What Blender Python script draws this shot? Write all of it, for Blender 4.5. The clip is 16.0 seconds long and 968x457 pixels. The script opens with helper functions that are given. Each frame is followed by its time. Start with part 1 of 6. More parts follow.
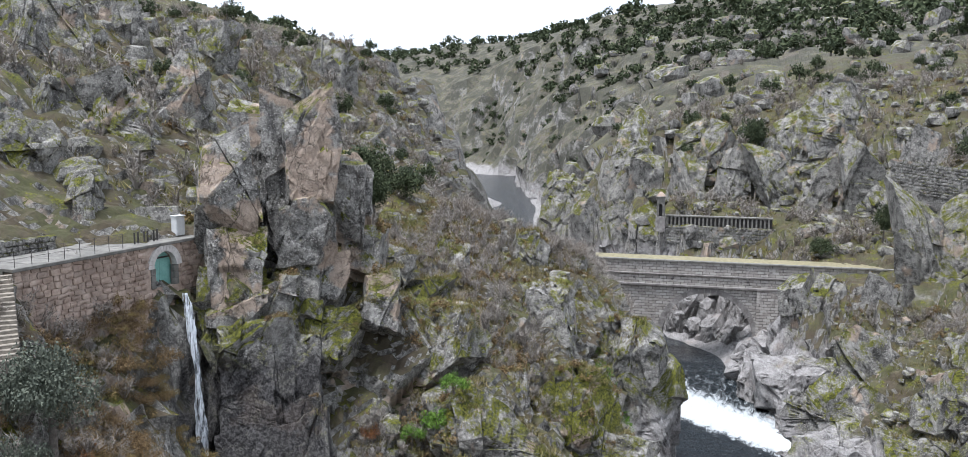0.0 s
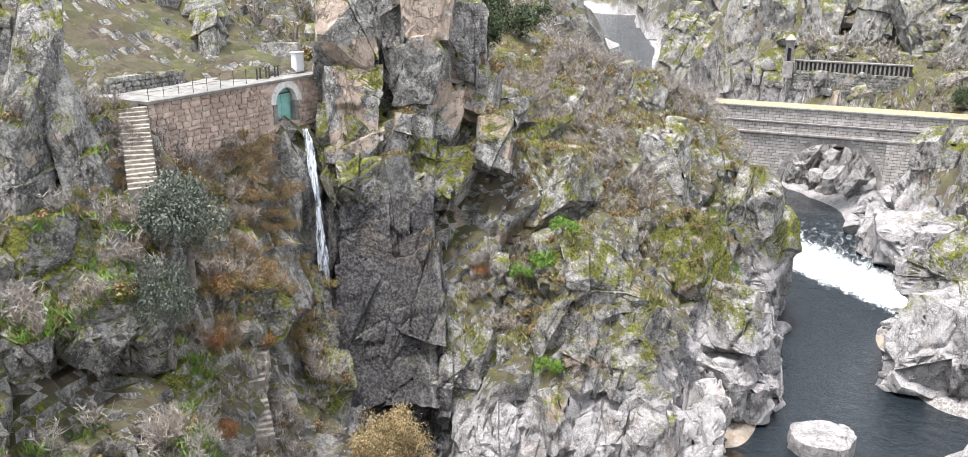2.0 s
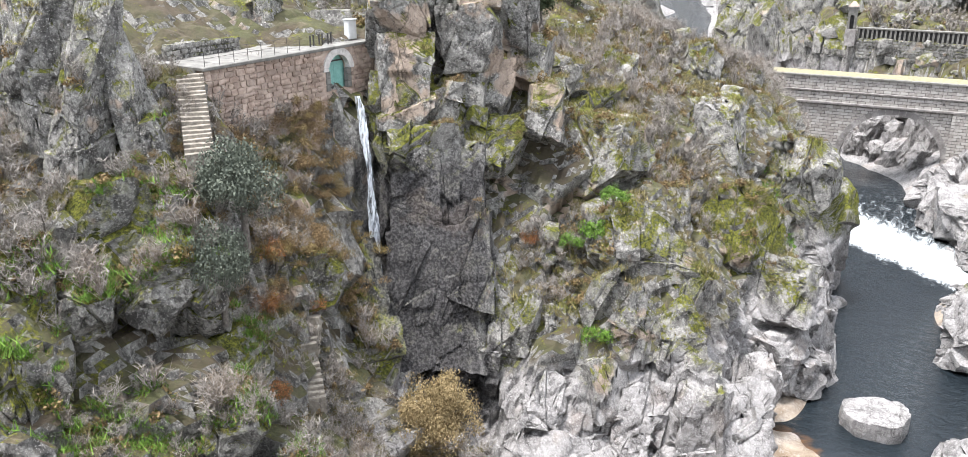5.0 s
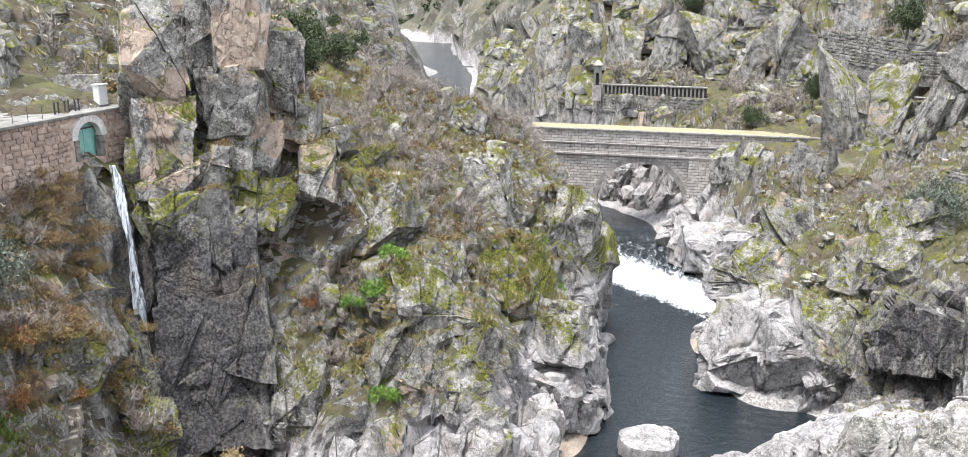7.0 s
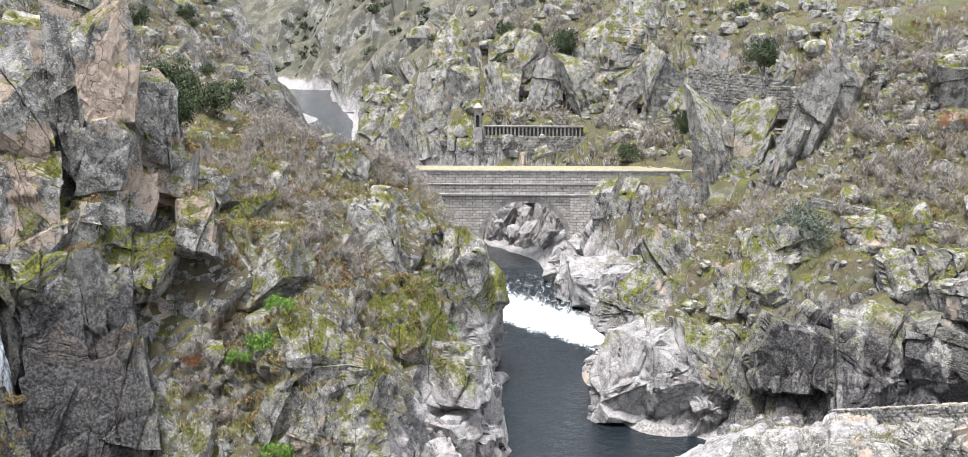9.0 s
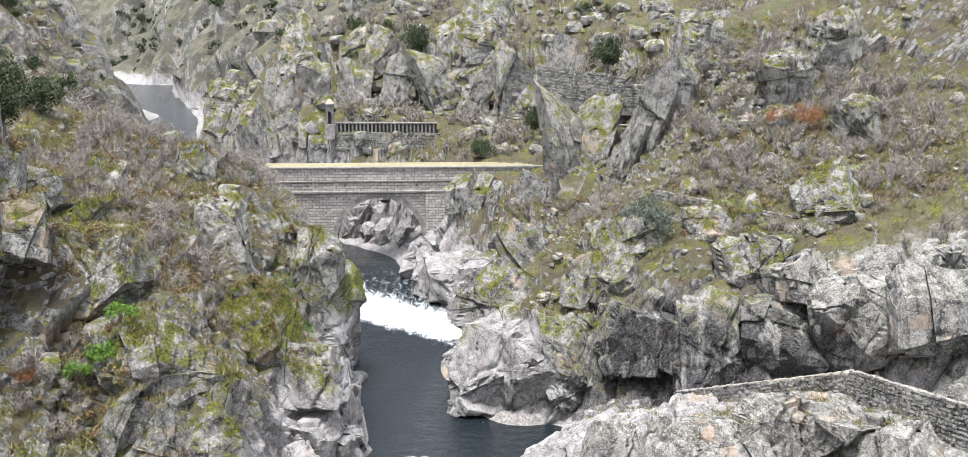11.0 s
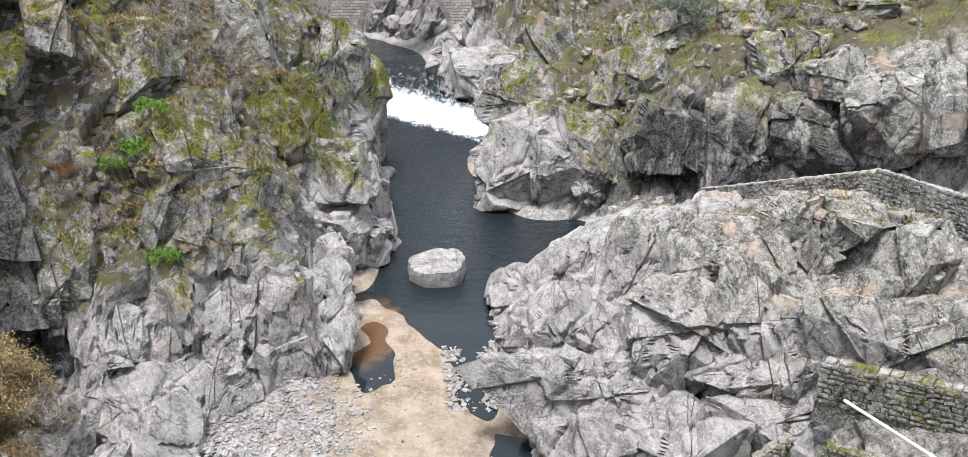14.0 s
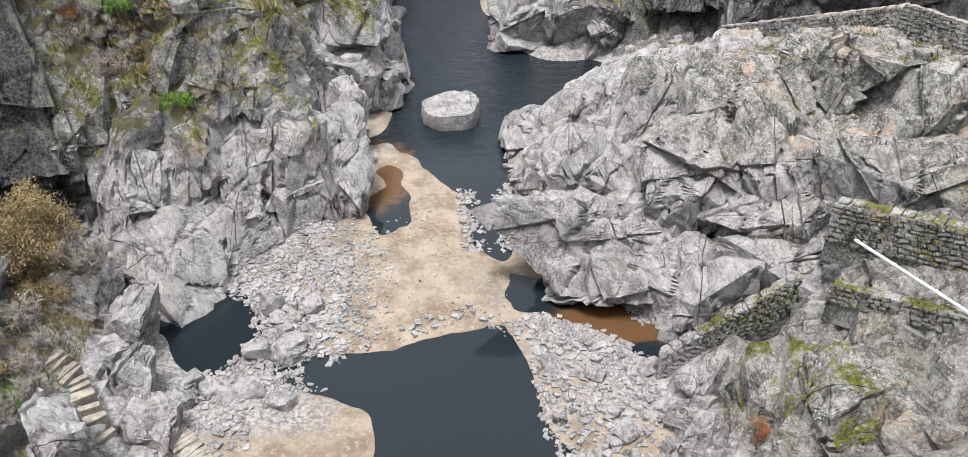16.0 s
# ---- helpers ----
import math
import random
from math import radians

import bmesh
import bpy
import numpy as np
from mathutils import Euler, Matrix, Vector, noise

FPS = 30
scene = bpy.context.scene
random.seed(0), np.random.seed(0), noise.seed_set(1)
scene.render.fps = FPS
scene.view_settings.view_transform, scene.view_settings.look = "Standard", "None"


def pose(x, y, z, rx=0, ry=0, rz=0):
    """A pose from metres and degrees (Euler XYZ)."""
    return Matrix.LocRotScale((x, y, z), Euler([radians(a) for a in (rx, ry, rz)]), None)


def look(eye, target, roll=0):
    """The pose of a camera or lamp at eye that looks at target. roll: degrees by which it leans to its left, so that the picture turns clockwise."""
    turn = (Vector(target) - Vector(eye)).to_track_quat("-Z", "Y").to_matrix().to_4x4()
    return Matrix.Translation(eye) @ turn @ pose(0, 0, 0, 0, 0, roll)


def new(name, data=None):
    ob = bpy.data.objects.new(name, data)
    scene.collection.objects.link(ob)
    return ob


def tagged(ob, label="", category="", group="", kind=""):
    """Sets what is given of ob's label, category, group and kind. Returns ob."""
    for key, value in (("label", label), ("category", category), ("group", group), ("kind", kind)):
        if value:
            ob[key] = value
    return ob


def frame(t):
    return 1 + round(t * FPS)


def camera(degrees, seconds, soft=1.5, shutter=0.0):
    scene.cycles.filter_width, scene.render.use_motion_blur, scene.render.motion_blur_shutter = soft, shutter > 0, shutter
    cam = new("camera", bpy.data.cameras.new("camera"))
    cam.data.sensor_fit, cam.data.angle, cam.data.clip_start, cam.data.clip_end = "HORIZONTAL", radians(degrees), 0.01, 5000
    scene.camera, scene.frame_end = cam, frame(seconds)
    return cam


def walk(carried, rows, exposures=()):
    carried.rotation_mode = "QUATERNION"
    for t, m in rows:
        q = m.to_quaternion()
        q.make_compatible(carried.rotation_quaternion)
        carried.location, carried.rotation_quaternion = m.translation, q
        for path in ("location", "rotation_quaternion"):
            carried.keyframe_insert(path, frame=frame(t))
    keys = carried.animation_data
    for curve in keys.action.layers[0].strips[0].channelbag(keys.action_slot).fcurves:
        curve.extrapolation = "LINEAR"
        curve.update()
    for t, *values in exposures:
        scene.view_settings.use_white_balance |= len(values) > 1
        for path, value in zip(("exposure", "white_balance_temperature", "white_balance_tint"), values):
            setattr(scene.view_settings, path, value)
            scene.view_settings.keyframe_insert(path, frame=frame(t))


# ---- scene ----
import functools
import itertools

# camera on the crest of the dam, turning in place
cam = camera(58.83, 16.0, soft=0.5)
EYE_Z = 40.0
walk(cam, [
    (0.0, pose(0, 0, 40, 82.92, -0.04, 15.84)),
    (0.5, pose(0, 0, 40, 80.49, -0.26, 17.29)),
    (1.0, pose(0, 0, 40, 76.47, 0.05, 21.49)),
    (1.5, pose(0, 0, 40, 73.73, -0.06, 23.15)),
    (2.0, pose(0, 0, 40, 72.42, -0.16, 23.48)),
    (2.5, pose(0, 0, 40, 71.87, 0.00, 23.66)),
    (3.0, pose(0, 0, 40, 71.81, 0.56, 25.76)),
    (3.2, pose(0, 0, 40, 71.71, 0.87, 27.21)),
    (5.3, pose(0, 0, 40, 70.02, -0.27, 26.47)),
    (5.5, pose(0, 0, 40, 70.10, -0.48, 24.30)),
    (6.0, pose(0, 0, 40, 71.34, -0.82, 18.95)),
    (6.5, pose(0, 0, 40, 72.91, -0.63, 15.29)),
    (7.0, pose(0, 0, 40, 74.28, -0.54, 11.66)),
    (7.5, pose(0, 0, 40, 76.08, -0.07, 9.46)),
    (8.0, pose(0, 0, 40, 77.42, 0.61, 8.69)),
    (8.5, pose(0, 0, 40, 77.54, 0.74, 7.15)),
    (9.0, pose(0, 0, 40, 77.15, 0.38, 3.70)),
    (9.5, pose(0, 0, 40, 76.60, -0.19, 0.05)),
    (9.7, pose(0, 0, 40, 76.58, -0.34, -1.27)),
    (11.8, pose(0, 0, 40, 77.07, -0.37, -6.80)),
    (12.0, pose(0, 0, 40, 76.53, -0.38, -6.93)),
    (12.5, pose(0, 0, 40, 72.19, -0.53, -7.11)),
    (13.0, pose(0, 0, 40, 69.38, -0.34, -5.91)),
    (13.5, pose(0, 0, 40, 66.79, -0.24, -4.88)),
    (14.0, pose(0, 0, 40, 63.40, -0.18, -4.20)),
    (14.5, pose(0, 0, 40, 61.02, 0.03, -4.00)),
    (15.0, pose(0, 0, 40, 58.46, 0.39, -4.11)),
    (15.5, pose(0, 0, 40, 55.24, 0.58, -3.93)),
    (16.0, pose(0, 0, 40, 52.95, 0.66, -3.60))
], exposures=((0.0, 0.26, 5980, 12), (0.5, 1.06, 6180, 13), (1.0, 1.2, 6300, 13), (1.2, 1.17, 6300, 13), (1.5, 1.12, 6320, 13), (7.0, 1.04, 6270, 12), (9.5, 0.9, 6270, 12), (12.5, 0.76, 6270, 12), (16.0, 0.54, 6320, 11)))

# ---- light: bright overcast winter sky ----
world = bpy.data.worlds.new("overcast_sky")
scene.world = world
world.use_nodes = True
wn, wl = world.node_tree.nodes, world.node_tree.links
wn.clear()
w_out = wn.new("ShaderNodeOutputWorld")
w_bg = wn.new("ShaderNodeBackground")
w_mix = wn.new("ShaderNodeMix")
w_mix.data_type = "RGBA"
w_sky = wn.new("ShaderNodeTexSky")
w_sky.sky_type = "NISHITA"
w_sky.sun_disc = False
w_sky.sun_elevation = radians(75)
w_sky.sun_rotation = radians(217)
w_sky.air_density, w_sky.dust_density = 1.0, 4.0
w_cloud = wn.new("ShaderNodeTexNoise")
w_cloud.inputs["Scale"].default_value = 2.2
w_cloud.inputs["Detail"].default_value = 6.0
w_ramp = wn.new("ShaderNodeValToRGB")
w_ramp.color_ramp.elements[0].position, w_ramp.color_ramp.elements[0].color = 0.32, (8.0, 8.6, 9.5, 1)
w_ramp.color_ramp.elements[1].position, w_ramp.color_ramp.elements[1].color = 0.68, (10.2, 10.6, 11.1, 1)
w_mix.inputs[0].default_value = 0.86
wl.new(w_cloud.outputs["Fac"], w_ramp.inputs["Fac"])
wl.new(w_sky.outputs[0], w_mix.inputs[6])
wl.new(w_ramp.outputs[0], w_mix.inputs[7])
wl.new(w_mix.outputs[2], w_bg.inputs["Color"])
w_bg.inputs["Strength"].default_value = 0.14
wl.new(w_bg.outputs[0], w_out.inputs["Surface"])

sun = new("sun", bpy.data.lights.new("sun", "SUN"))
sun.data.energy = 4.5
sun.data.angle = radians(16)
sun.data.color = (1.0, 0.98, 0.95)
sun.matrix_world = look((-24, 28, 150), (0, 60, 0))

# ---- materials ----
def material(name):
    m = bpy.data.materials.new(name)
    m.use_nodes = True
    return m, m.node_tree.nodes, m.node_tree.links, m.node_tree.nodes["Principled BSDF"]


def n_noise(nt, scale, detail=5.0, rough=0.6, vec=None, dist=0.0):
    n = nt.nodes.new("ShaderNodeTexNoise")
    n.inputs["Scale"].default_value = scale
    n.inputs["Detail"].default_value = detail
    n.inputs["Roughness"].default_value = rough
    n.inputs["Distortion"].default_value = dist
    if vec is None:
        vec = nt.nodes.new("ShaderNodeNewGeometry").outputs["Position"]
    nt.links.new(vec, n.inputs["Vector"])
    return n.outputs["Fac"]


def n_cracks(nt, scale, width, vec=None):
    """1 on the joints of a broken pattern, 0 inside its cells."""
    n = nt.nodes.new("ShaderNodeTexVoronoi")
    n.feature = "DISTANCE_TO_EDGE"
    n.inputs["Scale"].default_value = scale
    if vec is None:
        vec = nt.nodes.new("ShaderNodeNewGeometry").outputs["Position"]
    nt.links.new(vec, n.inputs["Vector"])
    return n_step(nt, n.outputs["Distance"], width, 0.0)


def n_step(nt, value, lo, hi):
    n = nt.nodes.new("ShaderNodeMapRange")
    n.interpolation_type = "SMOOTHSTEP"
    n.inputs["From Min"].default_value, n.inputs["From Max"].default_value = lo, hi
    nt.links.new(value, n.inputs["Value"])
    return n.outputs["Result"]


def n_math(nt, op, a, b=None):
    n = nt.nodes.new("ShaderNodeMath")
    n.operation = op
    for k, v in enumerate((a, b)):
        if v is None:
            continue
        if isinstance(v, (int, float)):
            n.inputs[k].default_value = v
        else:
            nt.links.new(v, n.inputs[k])
    return n.outputs[0]


def n_mix(nt, fac, a, b, blend="MIX"):
    n = nt.nodes.new("ShaderNodeMix")
    n.data_type, n.blend_type = "RGBA", blend
    if isinstance(fac, (int, float)):
        n.inputs[0].default_value = fac
    else:
        nt.links.new(fac, n.inputs[0])
    for k, v in ((6, a), (7, b)):
        if isinstance(v, tuple):
            n.inputs[k].default_value = (*v, 1)
        else:
            nt.links.new(v, n.inputs[k])
    return n.outputs[2]


def n_bump(nt, height, strength, distance, normal=None):
    n = nt.nodes.new("ShaderNodeBump")
    n.inputs["Strength"].default_value, n.inputs["Distance"].default_value = strength, distance
    nt.links.new(height, n.inputs["Height"])
    if normal is not None:
        nt.links.new(normal, n.inputs["Normal"])
    return n.outputs[0]


def n_place(nt):
    g = nt.nodes.new("ShaderNodeNewGeometry")
    p = nt.nodes.new("ShaderNodeSeparateXYZ")
    nt.links.new(g.outputs["Position"], p.inputs[0])
    q = nt.nodes.new("ShaderNodeSeparateXYZ")
    nt.links.new(g.outputs["Normal"], q.inputs[0])
    return g.outputs["Position"], p.outputs, q.outputs["Z"]


def n_stretch(nt, vec, sx, sy, sz, rot=(0, 0, 0)):
    n = nt.nodes.new("ShaderNodeMapping")
    n.inputs["Scale"].default_value = (sx, sy, sz)
    n.inputs["Rotation"].default_value = rot
    nt.links.new(vec, n.inputs["Vector"])
    return n.outputs[0]


def rock_colours(nt, pos, xyz, up, flood=9.0, ochre_at=0.60):
    """Granite: washed pale below the flood line, lichen grey and dark above it, ochre breaks, moss on flat tops."""
    big = n_noise(nt, 0.16, 4)
    mid = n_noise(nt, 0.9, 6, 0.65)
    fine = n_noise(nt, 5.0, 6, 0.7)
    grit = n_noise(nt, 22.0, 3, 0.7)
    streak = n_noise(nt, 0.8, 5, 0.6, n_stretch(nt, pos, 1.0, 1.0, 0.16))
    higher = n_math(nt, "MULTIPLY", n_math(nt, "MULTIPLY", n_step(nt, xyz["X"], 2.0, 8.0), n_step(nt, xyz["Y"], 78.0, 74.0)), n_step(nt, xyz["Y"], 36.0, 40.0))
    lower = n_math(nt, "MULTIPLY", n_step(nt, xyz["X"], 14.0, 18.0), n_step(nt, xyz["Y"], 74.0, 78.0))
    lower = n_math(nt, "MULTIPLY", lower, n_step(nt, xyz["Y"], 112.0, 104.0))
    line = n_math(nt, "ADD", xyz["Z"], n_math(nt, "MULTIPLY", n_math(nt, "SUBTRACT", big, 0.5), 12.0))
    line = n_math(nt, "SUBTRACT", line, n_math(nt, "MULTIPLY", higher, 2.0))
    line = n_math(nt, "ADD", line, n_math(nt, "MULTIPLY", lower, 6.0))
    near_bank = n_math(nt, "MULTIPLY", n_step(nt, xyz["X"], 13.0, 16.0), n_step(nt, xyz["Y"], 39.0, 36.0))
    line = n_math(nt, "ADD", line, n_math(nt, "MULTIPLY", near_bank, 7.0))
    by_arch = n_math(nt, "MULTIPLY", n_step(nt, xyz["Y"], 126.0, 130.0), n_step(nt, n_math(nt, "ADD", xyz["Y"], n_math(nt, "MULTIPLY", xyz["X"], 1.0)), 172.0, 160.0))
    line = n_math(nt, "SUBTRACT", line, n_math(nt, "MULTIPLY", by_arch, 6.0))
    wet = n_step(nt, line, flood + 1.2, flood - 1.2)
    speck = n_step(nt, n_math(nt, "ADD", n_math(nt, "MULTIPLY", fine, 0.75), n_math(nt, "MULTIPLY", grit, 0.25)), 0.46, 0.56)
    lichen = n_mix(nt, n_step(nt, mid, 0.36, 0.64), (0.075, 0.071, 0.066), (0.25, 0.238, 0.218))
    lichen = n_mix(nt, n_math(nt, "MULTIPLY", n_math(nt, "MULTIPLY", speck, 0.72), n_step(nt, mid, 0.30, 0.55)), lichen, (0.36, 0.35, 0.32))
    lichen = n_mix(nt, n_math(nt, "MULTIPLY", n_step(nt, streak, 0.56, 0.70), 0.8), lichen, (0.05, 0.048, 0.046))
    blot = n_noise(nt, 2.4, 8, 0.78)
    patch = n_noise(nt, 7.0, 5, 0.75)
    lichen = n_mix(nt, n_math(nt, "MULTIPLY", n_step(nt, blot, 0.53, 0.60), 0.7), lichen, (0.055, 0.052, 0.047))
    lichen = n_mix(nt, n_math(nt, "MULTIPLY", n_step(nt, patch, 0.55, 0.62), 0.75), lichen, (0.50, 0.48, 0.445))
    ochre = n_mix(nt, fine, (0.26, 0.19, 0.14), (0.46, 0.36, 0.28))
    lichen = n_mix(nt, n_math(nt, "MULTIPLY", n_step(nt, n_noise(nt, 0.22, 4, 0.6), ochre_at, ochre_at + 0.06), 0.75), lichen, ochre)
    pale = n_mix(nt, n_step(nt, mid, 0.34, 0.66), (0.14, 0.132, 0.126), (0.315, 0.30, 0.288))
    pale = n_mix(nt, n_math(nt, "MULTIPLY", n_step(nt, streak, 0.54, 0.70), 0.7), pale, (0.085, 0.08, 0.078))
    pale = n_mix(nt, n_math(nt, "MULTIPLY", speck, 0.45), pale, (0.38, 0.365, 0.355))
    pale = n_mix(nt, n_math(nt, "MULTIPLY", n_step(nt, n_noise(nt, 0.3, 3), 0.58, 0.7), 0.35), pale, (0.27, 0.215, 0.18))
    pale = n_mix(nt, n_math(nt, "MULTIPLY", n_step(nt, blot, 0.56, 0.64), 0.5), pale, (0.095, 0.09, 0.085))
    pale = n_mix(nt, n_math(nt, "MULTIPLY", n_step(nt, patch, 0.54, 0.63), 0.6), pale, (0.50, 0.48, 0.465))
    rock = n_mix(nt, wet, lichen, pale)
    warp = nt.nodes.new("ShaderNodeVectorMath")
    warp.operation = "MULTIPLY_ADD"
    soft = nt.nodes.new("ShaderNodeTexNoise")
    soft.inputs["Scale"].default_value = 0.6
    soft.inputs["Detail"].default_value = 4.0
    nt.links.new(pos, soft.inputs["Vector"])
    nt.links.new(soft.outputs["Color"], warp.inputs[0])
    warp.inputs[1].default_value = (2.6, 2.6, 2.6)
    nt.links.new(pos, warp.inputs[2])
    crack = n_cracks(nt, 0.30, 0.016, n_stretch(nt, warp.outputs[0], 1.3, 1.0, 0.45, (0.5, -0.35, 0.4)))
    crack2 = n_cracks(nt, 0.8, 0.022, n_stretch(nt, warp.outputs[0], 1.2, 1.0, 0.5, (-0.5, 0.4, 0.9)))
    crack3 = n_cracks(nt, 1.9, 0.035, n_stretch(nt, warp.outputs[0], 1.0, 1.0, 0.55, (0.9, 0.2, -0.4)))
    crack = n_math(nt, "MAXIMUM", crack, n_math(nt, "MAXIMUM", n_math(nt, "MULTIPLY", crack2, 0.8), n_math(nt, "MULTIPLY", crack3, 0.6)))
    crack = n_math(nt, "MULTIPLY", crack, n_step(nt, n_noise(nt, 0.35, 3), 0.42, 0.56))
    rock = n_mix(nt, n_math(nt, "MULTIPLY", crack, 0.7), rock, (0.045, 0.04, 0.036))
    # near-black ragged patches: beside the waterfall and under the eastern brow
    def ragged_oval(cx, cy, rx, ry):
        u = n_math(nt, "DIVIDE", n_math(nt, "SUBTRACT", xyz["X"], cx), rx)
        v = n_math(nt, "DIVIDE", n_math(nt, "SUBTRACT", xyz["Y"], cy), ry)
        r2 = n_math(nt, "ADD", n_math(nt, "MULTIPLY", u, u), n_math(nt, "MULTIPLY", v, v))
        return n_step(nt, n_math(nt, "ADD", r2, n_math(nt, "MULTIPLY", n_math(nt, "SUBTRACT", streak, 0.5), 3.0)), 1.2, 0.7)
    dark_patch = n_math(nt, "MULTIPLY", ragged_oval(-31.0, 51.6, 5.6, 5.0), n_step(nt, xyz["Z"], 25.0, 22.0))
    dark_patch2 = n_math(nt, "MULTIPLY", ragged_oval(34.0, 75.5, 21.0, 9.0), n_step(nt, n_math(nt, "ADD", xyz["Z"], n_math(nt, "MULTIPLY", xyz["X"], -0.12)), 11.6, 9.4))
    dark_patch = n_math(nt, "MAXIMUM", dark_patch, n_math(nt, "MULTIPLY", dark_patch2, n_step(nt, streak, 0.36, 0.48)))
    rock = n_mix(nt, n_math(nt, "MULTIPLY", dark_patch, 0.88), rock, n_mix(nt, speck, (0.02, 0.019, 0.02), (0.09, 0.085, 0.085)))
    rock = n_mix(nt, 0.6, rock, n_mix(nt, grit, (0.2, 0.2, 0.2), (0.8, 0.8, 0.8)), "OVERLAY")
    bare_mass = n_math(nt, "MULTIPLY", higher, 0.85)
    wet = n_math(nt, "MAXIMUM", wet, bare_mass)
    return rock, n_math(nt, "MAXIMUM", wet, n_math(nt, "MULTIPLY", dark_patch, 0.9)), big, mid, fine, grit, crack


# rock and turf of the gorge
ROCK, _n, _l, b = material("granite_and_turf")
nt = ROCK.node_tree
pos, xyz, up = n_place(nt)
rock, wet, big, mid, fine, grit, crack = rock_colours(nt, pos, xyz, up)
turf = n_mix(nt, n_step(nt, n_noise(nt, 0.22, 5, 0.65), 0.36, 0.64), (0.075, 0.058, 0.04), (0.07, 0.072, 0.032))
turf = n_mix(nt, n_step(nt, n_noise(nt, 0.55, 5, 0.7), 0.55, 0.7), turf, (0.14, 0.115, 0.075))
turf = n_mix(nt, n_step(nt, fine, 0.35, 0.75), turf, n_mix(nt, 0.55, turf, (0.03, 0.028, 0.018)))
moss = n_mix(nt, n_step(nt, n_math(nt, "ADD", n_math(nt, "MULTIPLY", fine, 0.6), n_math(nt, "MULTIPLY", grit, 0.4)), 0.42, 0.60), (0.02, 0.025, 0.006), (0.155, 0.155, 0.022))
flat = n_math(nt, "ADD", up, n_math(nt, "MULTIPLY", n_math(nt, "SUBTRACT", mid, 0.5), 0.4))
soil = n_math(nt, "MULTIPLY", n_step(nt, flat, 0.40, 0.54), n_math(nt, "SUBTRACT", 1.0, wet))
stony = n_math(nt, "MULTIPLY", n_math(nt, "MULTIPLY", n_step(nt, xyz["X"], 4.0, 8.0), n_step(nt, xyz["Y"], 76.0, 72.0)), 0.75)
stony = n_math(nt, "MAXIMUM", stony, n_math(nt, "MULTIPLY", n_step(nt, xyz["Y"], 230.0, 300.0), 0.3))
soil = n_math(nt, "MULTIPLY", soil, n_math(nt, "SUBTRACT", 1.0, stony))
col = n_mix(nt, soil, rock, turf)
mossy = n_math(nt, "MULTIPLY", n_step(nt, n_math(nt, "ADD", n_noise(nt, 0.42, 6, 0.7), n_math(nt, "MULTIPLY", n_math(nt, "SUBTRACT", fine, 0.5), 0.45)), 0.55, 0.64), n_step(nt, flat, 0.25, 0.45))
mossy = n_math(nt, "MULTIPLY", mossy, n_math(nt, "SUBTRACT", 1.0, wet))
mossy = n_math(nt, "MULTIPLY", mossy, n_math(nt, "SUBTRACT", 1.0, stony))
col = n_mix(nt, mossy, col, moss)
# dark heath that covers much of the far slopes
heath = n_math(nt, "MULTIPLY", n_step(nt, n_noise(nt, 0.09, 7, 0.75), 0.42, 0.54), n_step(nt, xyz["Y"], 190.0, 290.0))
heath = n_math(nt, "MULTIPLY", heath, n_step(nt, xyz["Z"], 6.0, 14.0))
col = n_mix(nt, n_math(nt, "MULTIPLY", heath, 0.85), col, n_mix(nt, n_noise(nt, 0.4, 5, 0.7), (0.02, 0.024, 0.018), (0.085, 0.08, 0.06)))
# river bed: sand with stones close to the water's level
low = n_math(nt, "ADD", xyz["Z"], n_math(nt, "MULTIPLY", n_math(nt, "SUBTRACT", fine, 0.5), 0.5))
bar = n_math(nt, "MULTIPLY", n_step(nt, low, 0.95, 0.6), n_step(nt, up, 0.55, 0.8))
sandy = n_step(nt, n_math(nt, "ADD", n_noise(nt, 0.12, 4), n_math(nt, "MULTIPLY", n_math(nt, "ABSOLUTE", n_math(nt, "SUBTRACT", xyz["X"], -1.5)), -0.035)), 0.10, 0.36)
gravel = n_mix(nt, n_step(nt, n_noise(nt, 3.5, 5, 0.75), 0.4, 0.6), (0.14, 0.13, 0.12), (0.33, 0.31, 0.29))
sand = n_mix(nt, n_step(nt, n_noise(nt, 0.45, 6, 0.7), 0.35, 0.65), (0.17, 0.125, 0.085), (0.30, 0.245, 0.185))
sand = n_mix(nt, n_math(nt, "MULTIPLY", n_step(nt, n_noise(nt, 2.6, 6, 0.75), 0.52, 0.62), 0.55), sand, (0.34, 0.31, 0.27))
sandy = n_math(nt, "MAXIMUM", sandy, n_step(nt, xyz["Y"], 34.5, 32.5))
bed = n_mix(nt, sandy, gravel, sand)
bed = n_mix(nt, n_step(nt, xyz["Z"], 0.03, -0.08), bed, (0.10, 0.07, 0.045))
bed = n_mix(nt, n_step(nt, xyz["Z"], -0.08, -0.26), bed, (0.014, 0.016, 0.018))
col = n_mix(nt, bar, col, bed)
nt.links.new(col, b.inputs["Base Color"])
b.inputs["Roughness"].default_value = 0.9
b.inputs["Specular IOR Level"].default_value = 0.25
nrm = n_bump(nt, n_noise(nt, 2.2, 8, 0.72), 0.7, 0.24)
